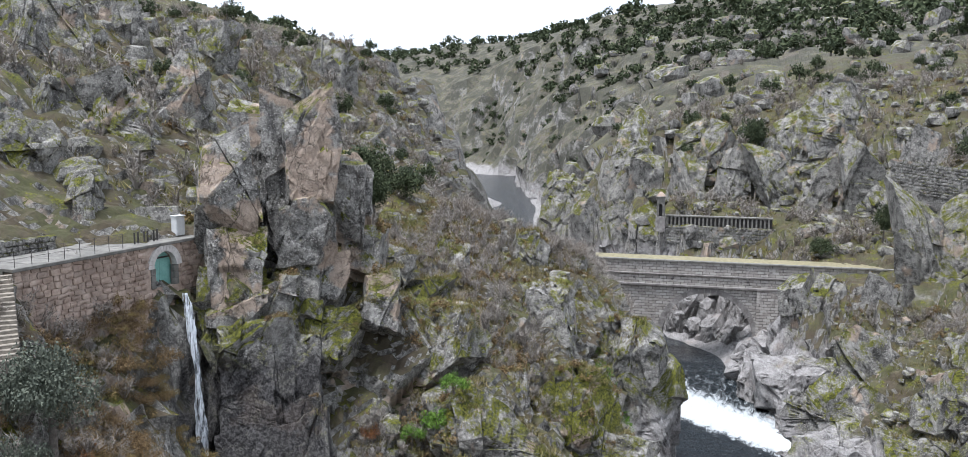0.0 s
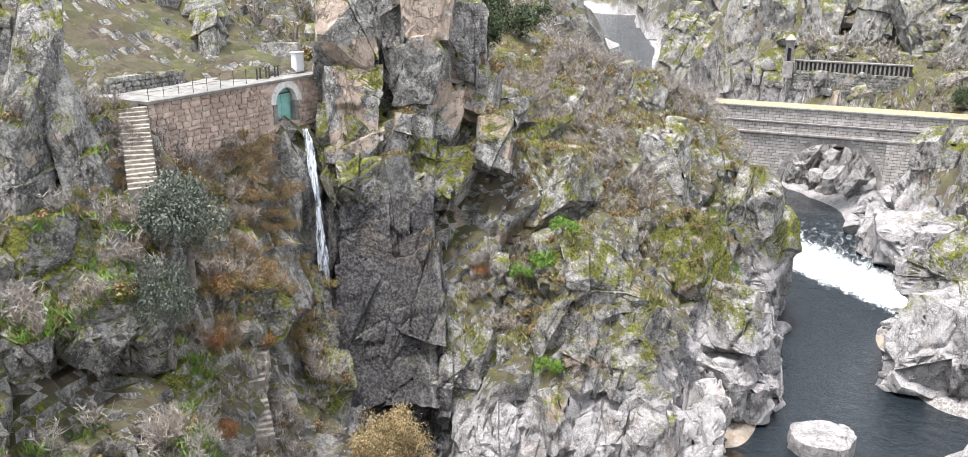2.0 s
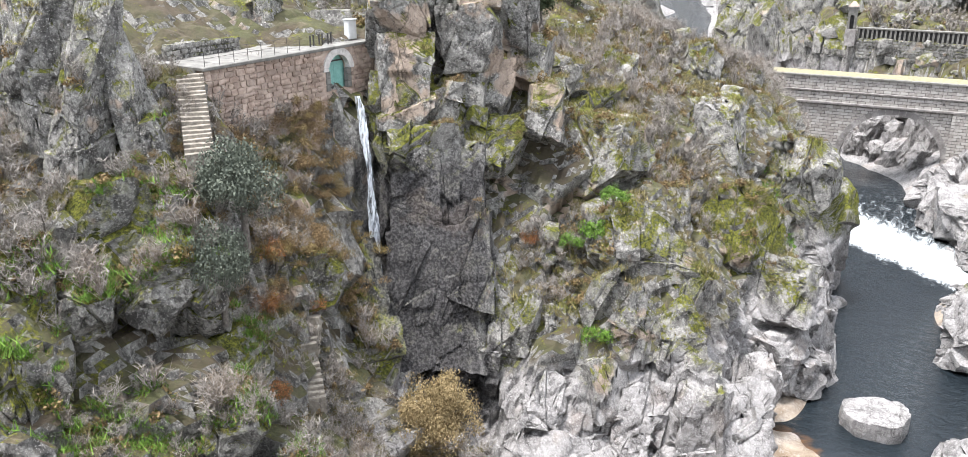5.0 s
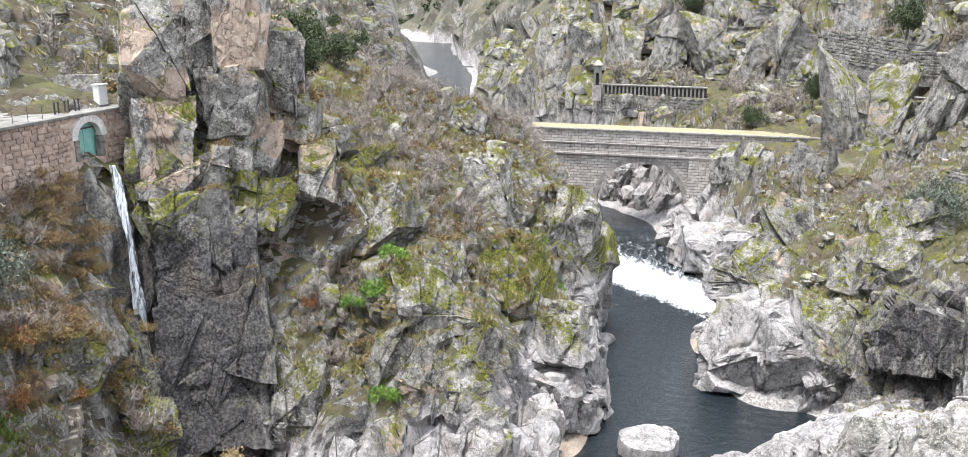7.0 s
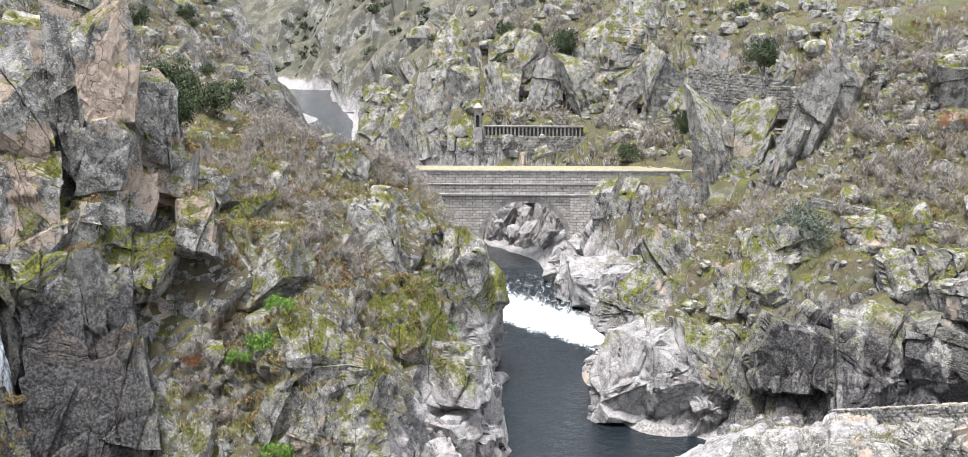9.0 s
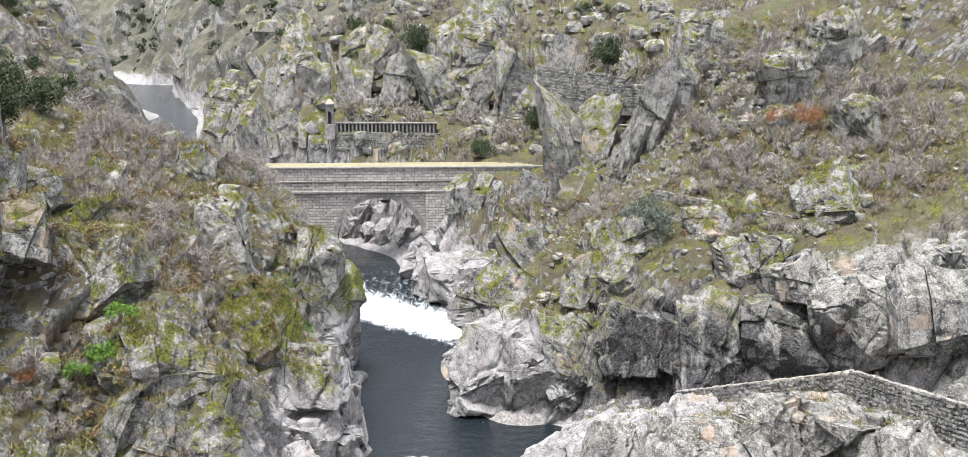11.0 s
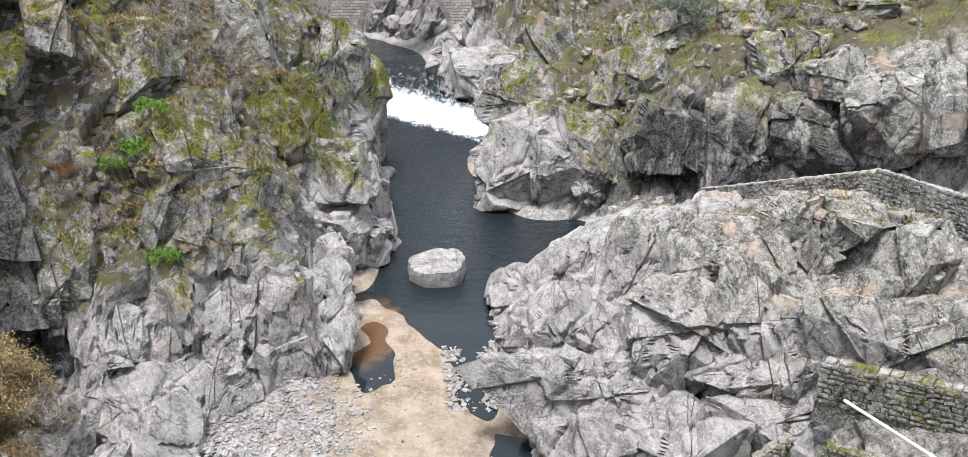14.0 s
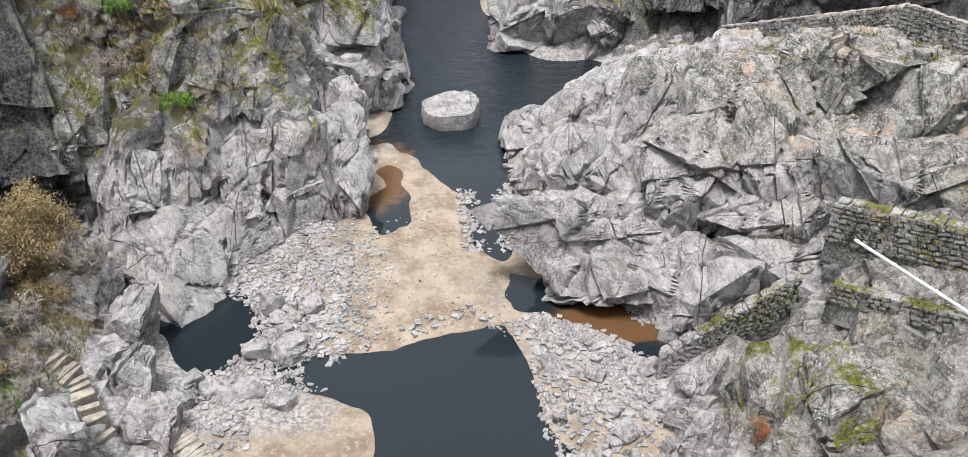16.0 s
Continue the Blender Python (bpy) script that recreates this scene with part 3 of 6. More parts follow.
# ---- land: one sheet shaped by named lines of the plan (x, y, height) ----
LAND_LINES = dict(
    pool_bed=((0, -8, -1.5), (0, 20, -1.4), (0, 37, -1.3)),
    pool_rim=((-5.5, 32, 0.2), (-5.4, 34.6, 0.1)),
    pool_head=((-3.8, 41.4, 0.3), (1.2, 43.4, 0.35), (5.9, 40.3, 0.3), (6, 35, 0.25)),
    sand_bar=((-9, 41, 0.45), (-7, 47, 0.55), (-2, 48, 0.5), (2, 48, 0.4), (1.0, 54, 0.35), (-1.4, 57, 0.36), (-2.2, 60, 0.32), (-3.2, 63, 0.28), (-5.0, 65.8, 0.2)),
    sand_south=((-13, 24, 0.45), (-12.5, 29, 0.5), (-9, 31.5, 0.45), (-6.6, 30.5, 0.3)),
    gravel_east=((6.6, 41.2, 0.3), (9, 39.5, 0.5), (7.6, 34, 0.45), (11, 36.5, 0.6), (8, 28, 0.45)),
    gravel_west=((-13, 36, 0.5), (-12, 40, 0.5), (-12, 46, 0.7), (-10, 51, 0.8)),
    side_channel=((17, 38.6, -0.3), (13.4, 40.6, -0.28), (9.4, 44.2, -0.2), (5.8, 46.6, -0.1), (4.7, 50, -0.12), (4.4, 55, -0.25), (4.2, 60, -0.5)),
    amber_shallow=((-6.4, 57.6, -0.14), (-5.6, 61.6, -0.2)),
    bar_edge=((-3.4, 68.4, -0.6), (-0.2, 64, -0.4), (1.2, 60, -0.25), (2.2, 57.5, 0.0)),
    plunge_pool=((-22, 46.4, -1.2), (-18.5, 44, -1.2), (-15.5, 43, -0.9)),
    pool_outlet=((-11.5, 39.4, -0.1), (-8.8, 40.2, -0.16), (-6.2, 37.6, -0.25)),
    river_bed=((2, 66, -1.2), (4, 76, -2.0), (2, 90, -2.0), (1, 104, -1.6), (3, 114, -0.8), (-3, 128, 0.0), (-9, 148, 0.8), (-30, 195, 1.4), (-66, 275, 1.6), (-90, 340, 1.8)),
    river_bed_far=((-90, 340, 0.8), (-150, 540, 0.5), (-220, 690, 0.5)),
    shore_west=((-14.5, 29, 0.3), (-17, 36, 0.4), (-18.8, 40, 0.4), (-19.5, 42.5, 0.4), (-24.6, 46, 0.5)),
    cliff_foot_west=((-24, 48.6, 0.4), (-18.6, 47.2, 0.3), (-14.6, 49.4, 0.6), (-13.6, 53.0, 0.9), (-8.2, 55.3, 0.7), (-7.6, 66.6, -0.3), (-4.9, 75.7, -0.5), (-4.6, 79, -0.4), (-5.1, 89, 0)),
    river_foot_west=((-5.1, 89, 0), (-6.8, 98, 0), (-6.2, 112, 0.6), (-6.6, 122, 1.4), (-9.6, 143, 2.4), (-34, 188, 2.6), (-78, 280, 2.8), (-104, 347, 3)),
    far_foot_west=((-104, 347, 3), (-165, 540, 3), (-240, 700, 3)),
    cliff_brow_west=((-28.5, 52.5, 9.5), (-21, 52.5, 9), (-16.5, 55.5, 9), (-11.2, 58.6, 8), (-10.8, 68, 8), (-8.4, 78, 7), (-8.6, 90, 7.5), (-10.5, 98, 8), (-12, 112, 9), (-13, 126, 10)),
    spur_middle=((-31.5, 54.5, 20), (-24, 58.5, 18), (-15.4, 60.5, 16.5), (-13.6, 75, 15), (-10.6, 94, 14)),
    spur_crest=((-33, 58, 28), (-30, 65, 27), (-20, 68, 20.5), (-27, 80, 26), (-29, 90, 26.6), (-18, 93, 23), (-11.5, 100, 19), (-14, 112, 17), (-22, 137, 18)),
    fall_gully=((-36.2, 51.4, 26.8), (-34.6, 50.4, 17), (-33.0, 49.8, 9), (-28, 48.6, 4.0)),
    gate_sill=((-36.6, 46.5, 26.4), (-36.3, 49, 26.6)),
    gully_south=((-36.5, 47.5, 25), (-34.5, 46.5, 17.5), (-30.5, 45.0, 7.5), (-26, 44.0, 3.5)),
    terrace_edge=((-38.9, 38.5, 31.2), (-37.4, 50, 31.3), (-37.0, 55, 31.3)),
    terrace_wall_foot=((-37.6, 39, 27.2), (-36.7, 46, 26.6)),
    terrace_back=((-44.5, 38, 31.3), (-43, 48, 31.3), (-42, 57, 31.3)),
    west_slope=((-30, 36, 11), (-34, 41, 19), (-36, 34, 20), (-28, 28, 10), (-40, 28, 25), (-46, 34, 33)),
    west_slope_low=((-20, 33, 3), (-23.5, 39.5, 5.5), (-22, 25, 4), (-30, 15, 14), (-45, 10, 30)),
    stair_head=((-38.6, 37.8, 30.5), (-36.4, 34.5, 27.6)),
    crag_ground=((-40, 61, 33), (-34, 62, 31), (-29, 68, 29)),
    hill_west=((-52, 44, 37), (-52, 60, 39), (-47, 70, 37), (-46, 85, 33.5), (-52, 118, 40), (-56, 150, 42)),
    hill_west_high=((-78, 40, 56), (-75, 66, 55), (-80, 90, 57), (-86, 112, 57.5), (-84, 142, 56), (-80, 184, 55), (-72, 204, 48), (-68, 214, 38)),
    hill_west_low=((-30, 120, 20), (-40, 145, 19), (-52, 180, 19), (-66, 225, 20), (-95, 290, 24)),
    hill_west_top=((-160, 20, 90), (-150, 120, 76), (-130, 200, 61), (-120, 300, 54), (-220, 500, 78)),
    shore_east=((12.5, 24, 0.5), (13, 31, 0.5), (14, 36.5, 0.5), (18.8, 39.2, 0.3), (18.6, 41.4, 0.2), (11.6, 44.0, 0), (6.9, 46.9, 0), (5.7, 54, 0), (6.3, 59.6, 0), (8.7, 67.5, 0), (14.4, 77, -0.4)),
    mass_brow=((20, 44.6, 6.5), (12.0, 47.4, 6.0), (9.6, 50.5, 6.4), (9.4, 56, 6.0), (10.6, 62, 5.5), (14.5, 70, 5.0)),
    mass_middle=((24, 47, 11), (16, 53, 9.5), (15, 62, 8.5), (21, 59, 11)),
    mass_crest=((20, 72, 6.8), (24, 67.5, 8.2), (29, 62, 11.2), (33, 56.5, 13.4), (36.5, 49.5, 13.4), (40, 42, 15)),
    mass_gully=((21, 40.0, 3.0), (27, 39.5, 7.5), (34, 39.0, 12)),
    gap_behind_mass=((18, 78.5, 0.8), (26, 73, 3.5), (36, 63, 8), (46, 53, 12)),
    near_east=((15.5, 34.5, 4), (19.8, 35.4, 7), (22.5, 35.8, 10.5), (26, 29, 12.5), (20, 27, 7.5), (16, 29.5, 3.5), (34, 30, 18), (24, 12, 14), (40, 12, 26)),
    dark_foot=((15.4, 81, -0.6), (8.2, 84.8, -0.4), (6.2, 92, 0), (7.8, 103.3, 0.2), (10.9, 109.8, 0.6), (10.2, 115, 1.2), (6.0, 122, 1.7), (1.8, 133.7, 2.4)),
    dark_foot_inland=((19, 82, 1), (28, 77, 4), (38, 69, 8.5), (50, 60, 13)),
    dark_brow=((10.5, 88, 6), (16, 85.5, 10), (22, 82.5, 12.6), (31, 77.5, 14), (41, 71, 15.8), (53, 62, 18.5)),
    east_shoulder=((13, 98, 9), (16, 108, 10), (24, 98, 18), (31, 103, 20.5), (38, 96, 21), (50, 88, 23), (62, 80, 25)),
    east_path=((40.5, 126, 35), (45, 122, 35.8), (58, 116, 34.6), (75, 105, 33.5)),
    slab_foot=((33, 127, 18), (35, 112, 21), (42, 106, 25)),
    east_high=((52, 132, 42), (78, 128, 50), (105, 120, 58), (120, 80, 58), (90, 60, 40), (70, 50, 28)),
    pier_rock=((7.5, 122.5, 4), (9.6, 127.5, 15), (15, 126, 16), (20.5, 128, 16.8), (13, 132, 16.5), (22, 121, 10), (18, 117, 7)),
    east_ramp=((24.5, 132, 16), (27, 125, 13.5), (29, 132, 18)),
    bridge_bank=((24, 142, 19), (28, 145, 20), (36, 142, 20.5), (13, 147, 18.6), (9, 156, 18), (3, 164, 18)),
    arch_bank=((0.6, 140, 2.6), (-4.5, 147.5, 2.7), (-13, 157, 2.8), (-32, 182, 3), (-60, 250, 3), (-64, 298, 3.2), (-80, 373, 3.4), (-142, 579, 4)),
    arch_bank_top=((6.0, 151, 8.5), (1, 159, 11.5), (-8, 163, 12.5), (-24, 178, 15), (-50, 246, 14), (-52, 300, 16), (-66, 380, 18)),
    upper_path=((-36, 196, 25), (-24, 180, 24.0), (-11.5, 167, 22.8), (4, 167, 22.6), (14, 164, 22.4), (26, 160, 22.5)),
    east_cliff_foot=((-20, 190, 25), (0, 184, 24), (16, 178, 24), (30, 168, 24), (40, 160, 25)),
    east_cliff_top=((-26, 204, 34), (2, 198, 38), (20, 190, 38), (38, 178, 38), (52, 168, 40)),
    terraces=((44, 190, 42), (62, 175, 43), (70, 190, 47), (40, 215, 48), (90, 170, 50)),
    far_east=((-52, 330, 38), (-30, 290, 50), (10, 270, 58), (60, 250, 62), (120, 230, 70)),
    far_north=((-90, 450, 52), (-130, 620, 60), (-60, 480, 76), (20, 420, 78), (120, 380, 78)),
    skyline=((-420, 1050, 122), (-330, 960, 122), (-200, 840, 114), (-110, 640, 102), (-35, 570, 99), (40, 500, 91), (110, 450, 87), (260, 420, 90)),
    beyond=((-900, 2500, 150), (0, 2600, 150), (900, 2400, 150), (1500, 600, 140), (1400, -900, 110), (0, -1500, 60), (-1500, -800, 110), (-1500, 900, 140)),
)


def sampled(line, step):
    out = []
    for a, b in zip(line, line[1:]):
        a, b = np.array(a, float), np.array(b, float)
        n = max(1, int(np.linalg.norm((b - a)[:2]) / step))
        out += [a + (b - a) * k / n for k in range(n)]
    out.append(np.array(line[-1], float))
    return out


FAR_NAMES = {"river_bed_far", "far_foot_west", "hill_west_top", "far_east", "far_north", "skyline", "beyond"}
SAMPLES = []
for key, line in LAND_LINES.items():
    far = key in FAR_NAMES
    SAMPLES += sampled(line, 400 if key == "beyond" else 60 if far else 6.0)
SAMPLES = np.array(SAMPLES)
_, keep = np.unique(np.round(SAMPLES[:, :2], 1), axis=0, return_index=True)
SAMPLES = SAMPLES[np.sort(keep)]


def fit_surface(pts):
    d = np.linalg.norm(pts[:, None, :2] - pts[None, :, :2], axis=2)
    n = len(pts)
    a = np.zeros((n + 1, n + 1))
    a[:n, :n] = d - np.eye(n) * 0.15
    a[:n, n] = a[n, :n] = 1
    return np.linalg.solve(a, np.append(pts[:, 2], 0))


WEIGHTS = fit_surface(SAMPLES)


def land(x, y):
    """Smooth height of the land at plan points."""
    x, y = np.asarray(x, float), np.asarray(y, float)
    flat_x, flat_y = x.ravel(), y.ravel()
    out = np.empty(len(flat_x))
    for s in range(0, len(flat_x), 20000):
        d = np.hypot(flat_x[s:s + 20000, None] - SAMPLES[:, 0], flat_y[s:s + 20000, None] - SAMPLES[:, 1])
        out[s:s + 20000] = d @ WEIGHTS[:-1] + WEIGHTS[-1]
    return out.reshape(x.shape)


def hash01(c, salt):
    """Repeatable random numbers for whole-number cells."""
    k = (c[..., 0] * 73856093) ^ (c[..., 1] * 19349663) ^ (c[..., 2] * 83492791) ^ (salt * 2654435761)
    k = (k ^ (k >> 13)) * 1274126177 & 0x7FFFFFFF
    k = (k ^ (k >> 16)) * 668265263 & 0x7FFFFFFF
    return ((k ^ (k >> 15)) & 0xFFFFF) / 1048575.0


TILT = np.array(Euler((0.35, -0.28, 0.5)).to_matrix())


def blocks(p, size, salt, squash=(1.0, 1.0, 1.0)):
    """Jointed rock: each cell of a broken lattice is a facet of its own; 1 deep in the joints."""
    q = (p @ TILT.T) / (size * np.array(squash))
    base = np.floor(q).astype(np.int64)
    best, second = np.full(len(p), 9.0), np.full(len(p), 9.0)
    rise = np.zeros(len(p))
    for dx in (-1, 0, 1):
        for dy in (-1, 0, 1):
            for dz in (-1, 0, 1):
                c = base + np.array((dx, dy, dz))
                off = np.stack([hash01(c, salt + k) for k in (1, 2, 3)], 1)
                r = q - c - off
                d = np.einsum("ij,ij->i", r, r)
                lean = np.stack([hash01(c, salt + k) - 0.5 for k in (4, 5, 6)], 1)
                value = (hash01(c, salt + 7) - 0.5) + 1.5 * np.einsum("ij,ij->i", r, lean)
                closer = d < best
                second = np.where(closer, best, np.minimum(second, d))
                rise = np.where(closer, value, rise)
                best = np.where(closer, d, best)
    joint = np.clip(1 - (np.sqrt(second) - np.sqrt(best)) / 0.12, 0, 1)
    return rise, joint


def spread(lo, fine_lo, fine_hi, hi, step, growth):
    """Coordinates that are dense in the middle and widen outwards."""
    mid = list(np.arange(fine_lo, fine_hi, step))
    up_, v, s = [], fine_hi, step
    while v < hi:
        up_.append(v)
        s *= growth
        v += s
    down, v, s = [], fine_lo - step, step
    while v > lo:
        down.append(v)
        s *= growth
        v -= s
    return np.array(down[::-1] + mid + up_ + [hi])


def fractal(x, y, scale, octaves=4, salt=0):
    """Soft value noise in the plan, -1 to 1."""
    total, amp, norm = np.zeros(x.shape), 1.0, 0.0
    for k in range(octaves):
        u, v = x / scale, y / scale
        i, j = np.floor(u).astype(np.int64), np.floor(v).astype(np.int64)
        fu, fv = u - i, v - j
        fu, fv = fu * fu * (3 - 2 * fu), fv * fv * (3 - 2 * fv)
        z = np.zeros_like(i)
        h = lambda a, b_: hash01(np.stack([a, b_, z], -1), salt + k * 11)
        total += amp * ((h(i, j) * (1 - fu) + h(i + 1, j) * fu) * (1 - fv) + (h(i, j + 1) * (1 - fu) + h(i + 1, j + 1) * fu) * fv - 0.5) * 2
        norm += amp
        amp *= 0.5
        scale *= 0.5
    return total / norm


def mesh_object(name, verts, faces, mat, smooth=False):
    me = bpy.data.meshes.new(name)
    verts, faces = np.asarray(verts, np.float32), np.asarray(faces, np.int32)
    n, k = faces.shape
    me.vertices.add(len(verts))
    me.vertices.foreach_set("co", verts.ravel())
    me.loops.add(n * k)
    me.loops.foreach_set("vertex_index", faces.ravel())
    me.polygons.add(n)
    me.polygons.foreach_set("loop_start", np.arange(0, n * k, k, dtype=np.int32))
    me.update(calc_edges=True)
    me.validate()
    me.polygons.foreach_set("use_smooth", np.full(len(me.polygons), smooth))
    me.materials.append(mat)
    return new(name, me)


def grid_faces(nx, ny):
    i = np.arange(nx * ny).reshape(ny, nx)
    return np.stack([i[:-1, :-1], i[:-1, 1:], i[1:, 1:], i[1:, :-1]], -1).reshape(-1, 4)


GX = spread(-2600, -44, 60, 2600, 0.29, 1.036)
GY = spread(-1500, 24, 110, 2800, 0.28, 1.02)
X, Y = np.meshgrid(GX, GY)
Z = land(X, Y)
dzx = np.gradient(Z, GX, axis=1)
dzy = np.gradient(Z, GY, axis=0)
steep = np.hypot(dzx, dzy)
cell = np.maximum(np.gradient(GX)[None, :], np.gradient(GY)[:, None])
stream = 2.2 * np.clip((Y - 105) / 32.0, 0, 1) ** 0.9 + np.clip(Y - 200, 0, 600) * 0.002
stream = np.where(np.abs(X - np.interp(Y, (0, 120, 150, 200, 275, 340, 560, 760), (0, 0, -8, -35, -66, -90, -160, -240))) < 30 + 0.03 * np.clip(Y, 0, 800), stream, 0)
bed_mask = np.clip((Z - stream - 0.5) / 1.5, 0, 1)
bare = np.where((X > 4) & (X < 48) & (Y < 74), 0.22, 0.0)
rough = bed_mask * np.clip(0.3 + bare + 0.7 * np.clip((steep - 0.45) / 0.5, 0, 1), 0, 1)
hump = fractal(X, Y, 9.0, 4, 3)
Z = Z + bed_mask * hump * np.clip(1.0 + 0 * cell, 0, 3) * 0.9 + (1 - bed_mask) * fractal(X, Y, 2.5, 3, 5) * 0.1
far_relief = np.clip((np.hypot(X, Y) - 150) / 150, 0, 1)
Z = Z + far_relief * bed_mask * fractal(X, Y, 60.0, 5, 9) * 6.0
nrm = np.stack([-dzx, -dzy, np.ones_like(Z)], -1)
nrm /= np.linalg.norm(nrm, axis=2)[..., None]
P = np.stack([X, Y, Z], -1).reshape(-1, 3)
N = nrm.reshape(-1, 3)
shift = np.zeros(len(P))
for size, amp, salt, dent, squash in ((6.5, 1.7, 100, 0.9, (0.8, 0.8, 1.5)), (2.6, 0.7, 200, 0.4, (0.8, 1.0, 1.5)), (1.1, 0.3, 300, 0.16, (1, 1, 1.2))):
    rise, joint = blocks(P, size, salt, squash)
    usable = np.clip(size / (2.5 * cell.ravel()), 0, 1) ** 2
    slabs = 1.0 - (0.3 if size < 3 else 0.0) * ((P[:, 0] > 4) & (P[:, 0] < 48) & (P[:, 1] > 38) & (P[:, 1] < 76))
    shift += (rise * amp * slabs - joint * dent * (0.5 + 0.5 * slabs)) * usable
rise, joint = blocks(P, 20.0, 400, (1, 1, 1.4))
shift += far_relief.ravel() * (rise * 10 - joint * 3)
shift *= rough.ravel()
P = P + N * shift[:, None]
sill = (P[:, 0] > -38.2) & (P[:, 0] < -33.6) & (P[:, 1] > 47.6) & (P[:, 1] < 54.5)
P[:, 2] = np.where(sill, np.minimum(P[:, 2], 28.1 - 1.6 * np.clip(P[:, 0] + 36.6, 0, 9)), P[:, 2])
LAND_Z = P[:, 2].reshape(Z.shape)
ground = mesh_object("ground", P, grid_faces(len(GX), len(GY)), ROCK)
tagged(ground, "rocky granite gorge slopes with moss, turf and a sandy river bed", "ground", kind="structure")


def ground_z(x, y):
    """Height of the finished ground near a plan point."""
    i = int(np.clip(np.searchsorted(GX, x), 1, len(GX) - 1))
    j = int(np.clip(np.searchsorted(GY, y), 1, len(GY) - 1))
    return float(LAND_Z[j, i])


# ---- river ----
def river_level(y):
    return 2.2 * min(1, max(0, (y - 105) / 32.0)) ** 0.9 + max(0, y - 200) * 0.002


WEST_BANK = ((-45, -8), (-45, 46), (-30, 52), (-16, 70), (-16, 100), (-18, 125), (-22, 145), (-45, 190), (-90, 280), (-118, 347), (-190, 560), (-280, 760))
EAST_BANK = ((45, -8), (45, 46), (40, 62), (36, 75), (26, 100), (24, 120), (14, 140), (-8, 170), (-44, 265), (-60, 345), (-110, 560), (-190, 760))


def along(line, y):
    return float(np.interp(y, [p[1] for p in line], [p[0] for p in line]))


ys = list(np.arange(-8, 150, 0.6)) + list(np.arange(150, 760, 8.0))
water_v = []
for y in ys:
    a, b_ = along(WEST_BANK, y), along(EAST_BANK, y)
    for k in range(61):
        x = a + (b_ - a) * k / 60
        chop = 0.1 * max(0, 1 - abs(y - 110) / 10)
        water_v.append((x, y, river_level(y) + chop * noise.noise((x * 0.9, y * 0.6, 1.0))))
river = mesh_object("river", water_v, grid_faces(61, len(ys)), WATER, True)
tagged(river, "dark calm river water with a white foaming chute below the bridge", "water", kind="structure")


# ---- parts ----
def part(name, bm, mat, parent=None, label="", smooth=False):
    me = bpy.data.meshes.new(name)
    bm.normal_update()
    bm.to_mesh(me)
    bm.free()
    if smooth:
        me.polygons.foreach_set("use_smooth", np.ones(len(me.polygons), bool))
    me.materials.append(mat)
    ob = new(name, me)
    ob.parent = parent
    if label:
        ob["label"] = label
    return ob


def thing(name, label, category, group="", kind="", at=None):
    e = new(name)
    if at is not None:
        e.matrix_world = at
        e.matrix_basis = at
    return tagged(e, label, category, group, kind)


def box(bm, lo, hi, m=None, bevel=0.0):
    lo, hi = Vector(lo), Vector(hi)
    r = bmesh.ops.create_cube(bm, size=1)
    vs = r["verts"]
    for v in vs:
        v.co = Vector((lo[k] + (hi[k] - lo[k]) * (v.co[k] + 0.5) for k in range(3)))
        if m is not None:
            v.co = m @ v.co
    if bevel:
        es = list({e for v in vs for e in v.link_edges})
        bmesh.ops.bevel(bm, geom=es, offset=bevel, segments=1, affect="EDGES")
    return vs




# ---- crags and boulders ----
TOP_Z = LAND_Z.copy()


def note_top(points):
    """Remembers how high the rocks stand, so that plants can root on their ledges."""
    i = np.clip(np.searchsorted(GX, points[:, 0]), 1, len(GX) - 1)
    j = np.clip(np.searchsorted(GY, points[:, 1]), 1, len(GY) - 1)
    np.maximum.at(TOP_Z, (j, i), points[:, 2])


def cube_sphere(res):
    t = np.linspace(-1, 1, res + 1)
    a, b_ = np.meshgrid(t, t)
    a, b_ = a.ravel(), b_.ravel()
    one = np.ones_like(a)
    sides = [np.stack(s, 1) for s in ((a, b_, one), (b_, a, -one), (one, a, b_), (-one, b_, a), (b_, one, a), (a, -one, b_))]
    v = np.concatenate(sides)
    f = np.concatenate([grid_faces(res + 1, res + 1) + k * (res + 1) ** 2 for k in range(6)])
    key = np.round(v, 4)
    _, first, inverse = np.unique(key, axis=0, return_index=True, return_inverse=True)
    v = v[first]
    f = inverse.ravel()[f]
    return v / np.linalg.norm(v, axis=1)[:, None], f


def rock_shape(seed, res, half, cuts=9, boxy=0.24):
    """A broken block: a box cut by random planes."""
    rng = np.random.default_rng(seed)
    d, f = cube_sphere(res)
    n = np.concatenate([np.eye(3), -np.eye(3)]) + rng.normal(0, boxy, (6, 3))
    reach = list(rng.uniform(0.86, 1.0, 6))
    extra = rng.normal(0, 1, (cuts, 3))
    n = np.concatenate([n, extra])
    n /= np.linalg.norm(n, axis=1)[:, None]
    reach += list(rng.uniform(0.85, 1.25, cuts))
    dots = d @ n.T
    r = np.min(np.where(dots > 0.05, np.array(reach) / np.maximum(dots, 0.05), 9.0), axis=1)
    v = d * r[:, None]
    v = v / np.maximum(np.abs(v).max(axis=0), 0.3)
    return v * np.array(half), f


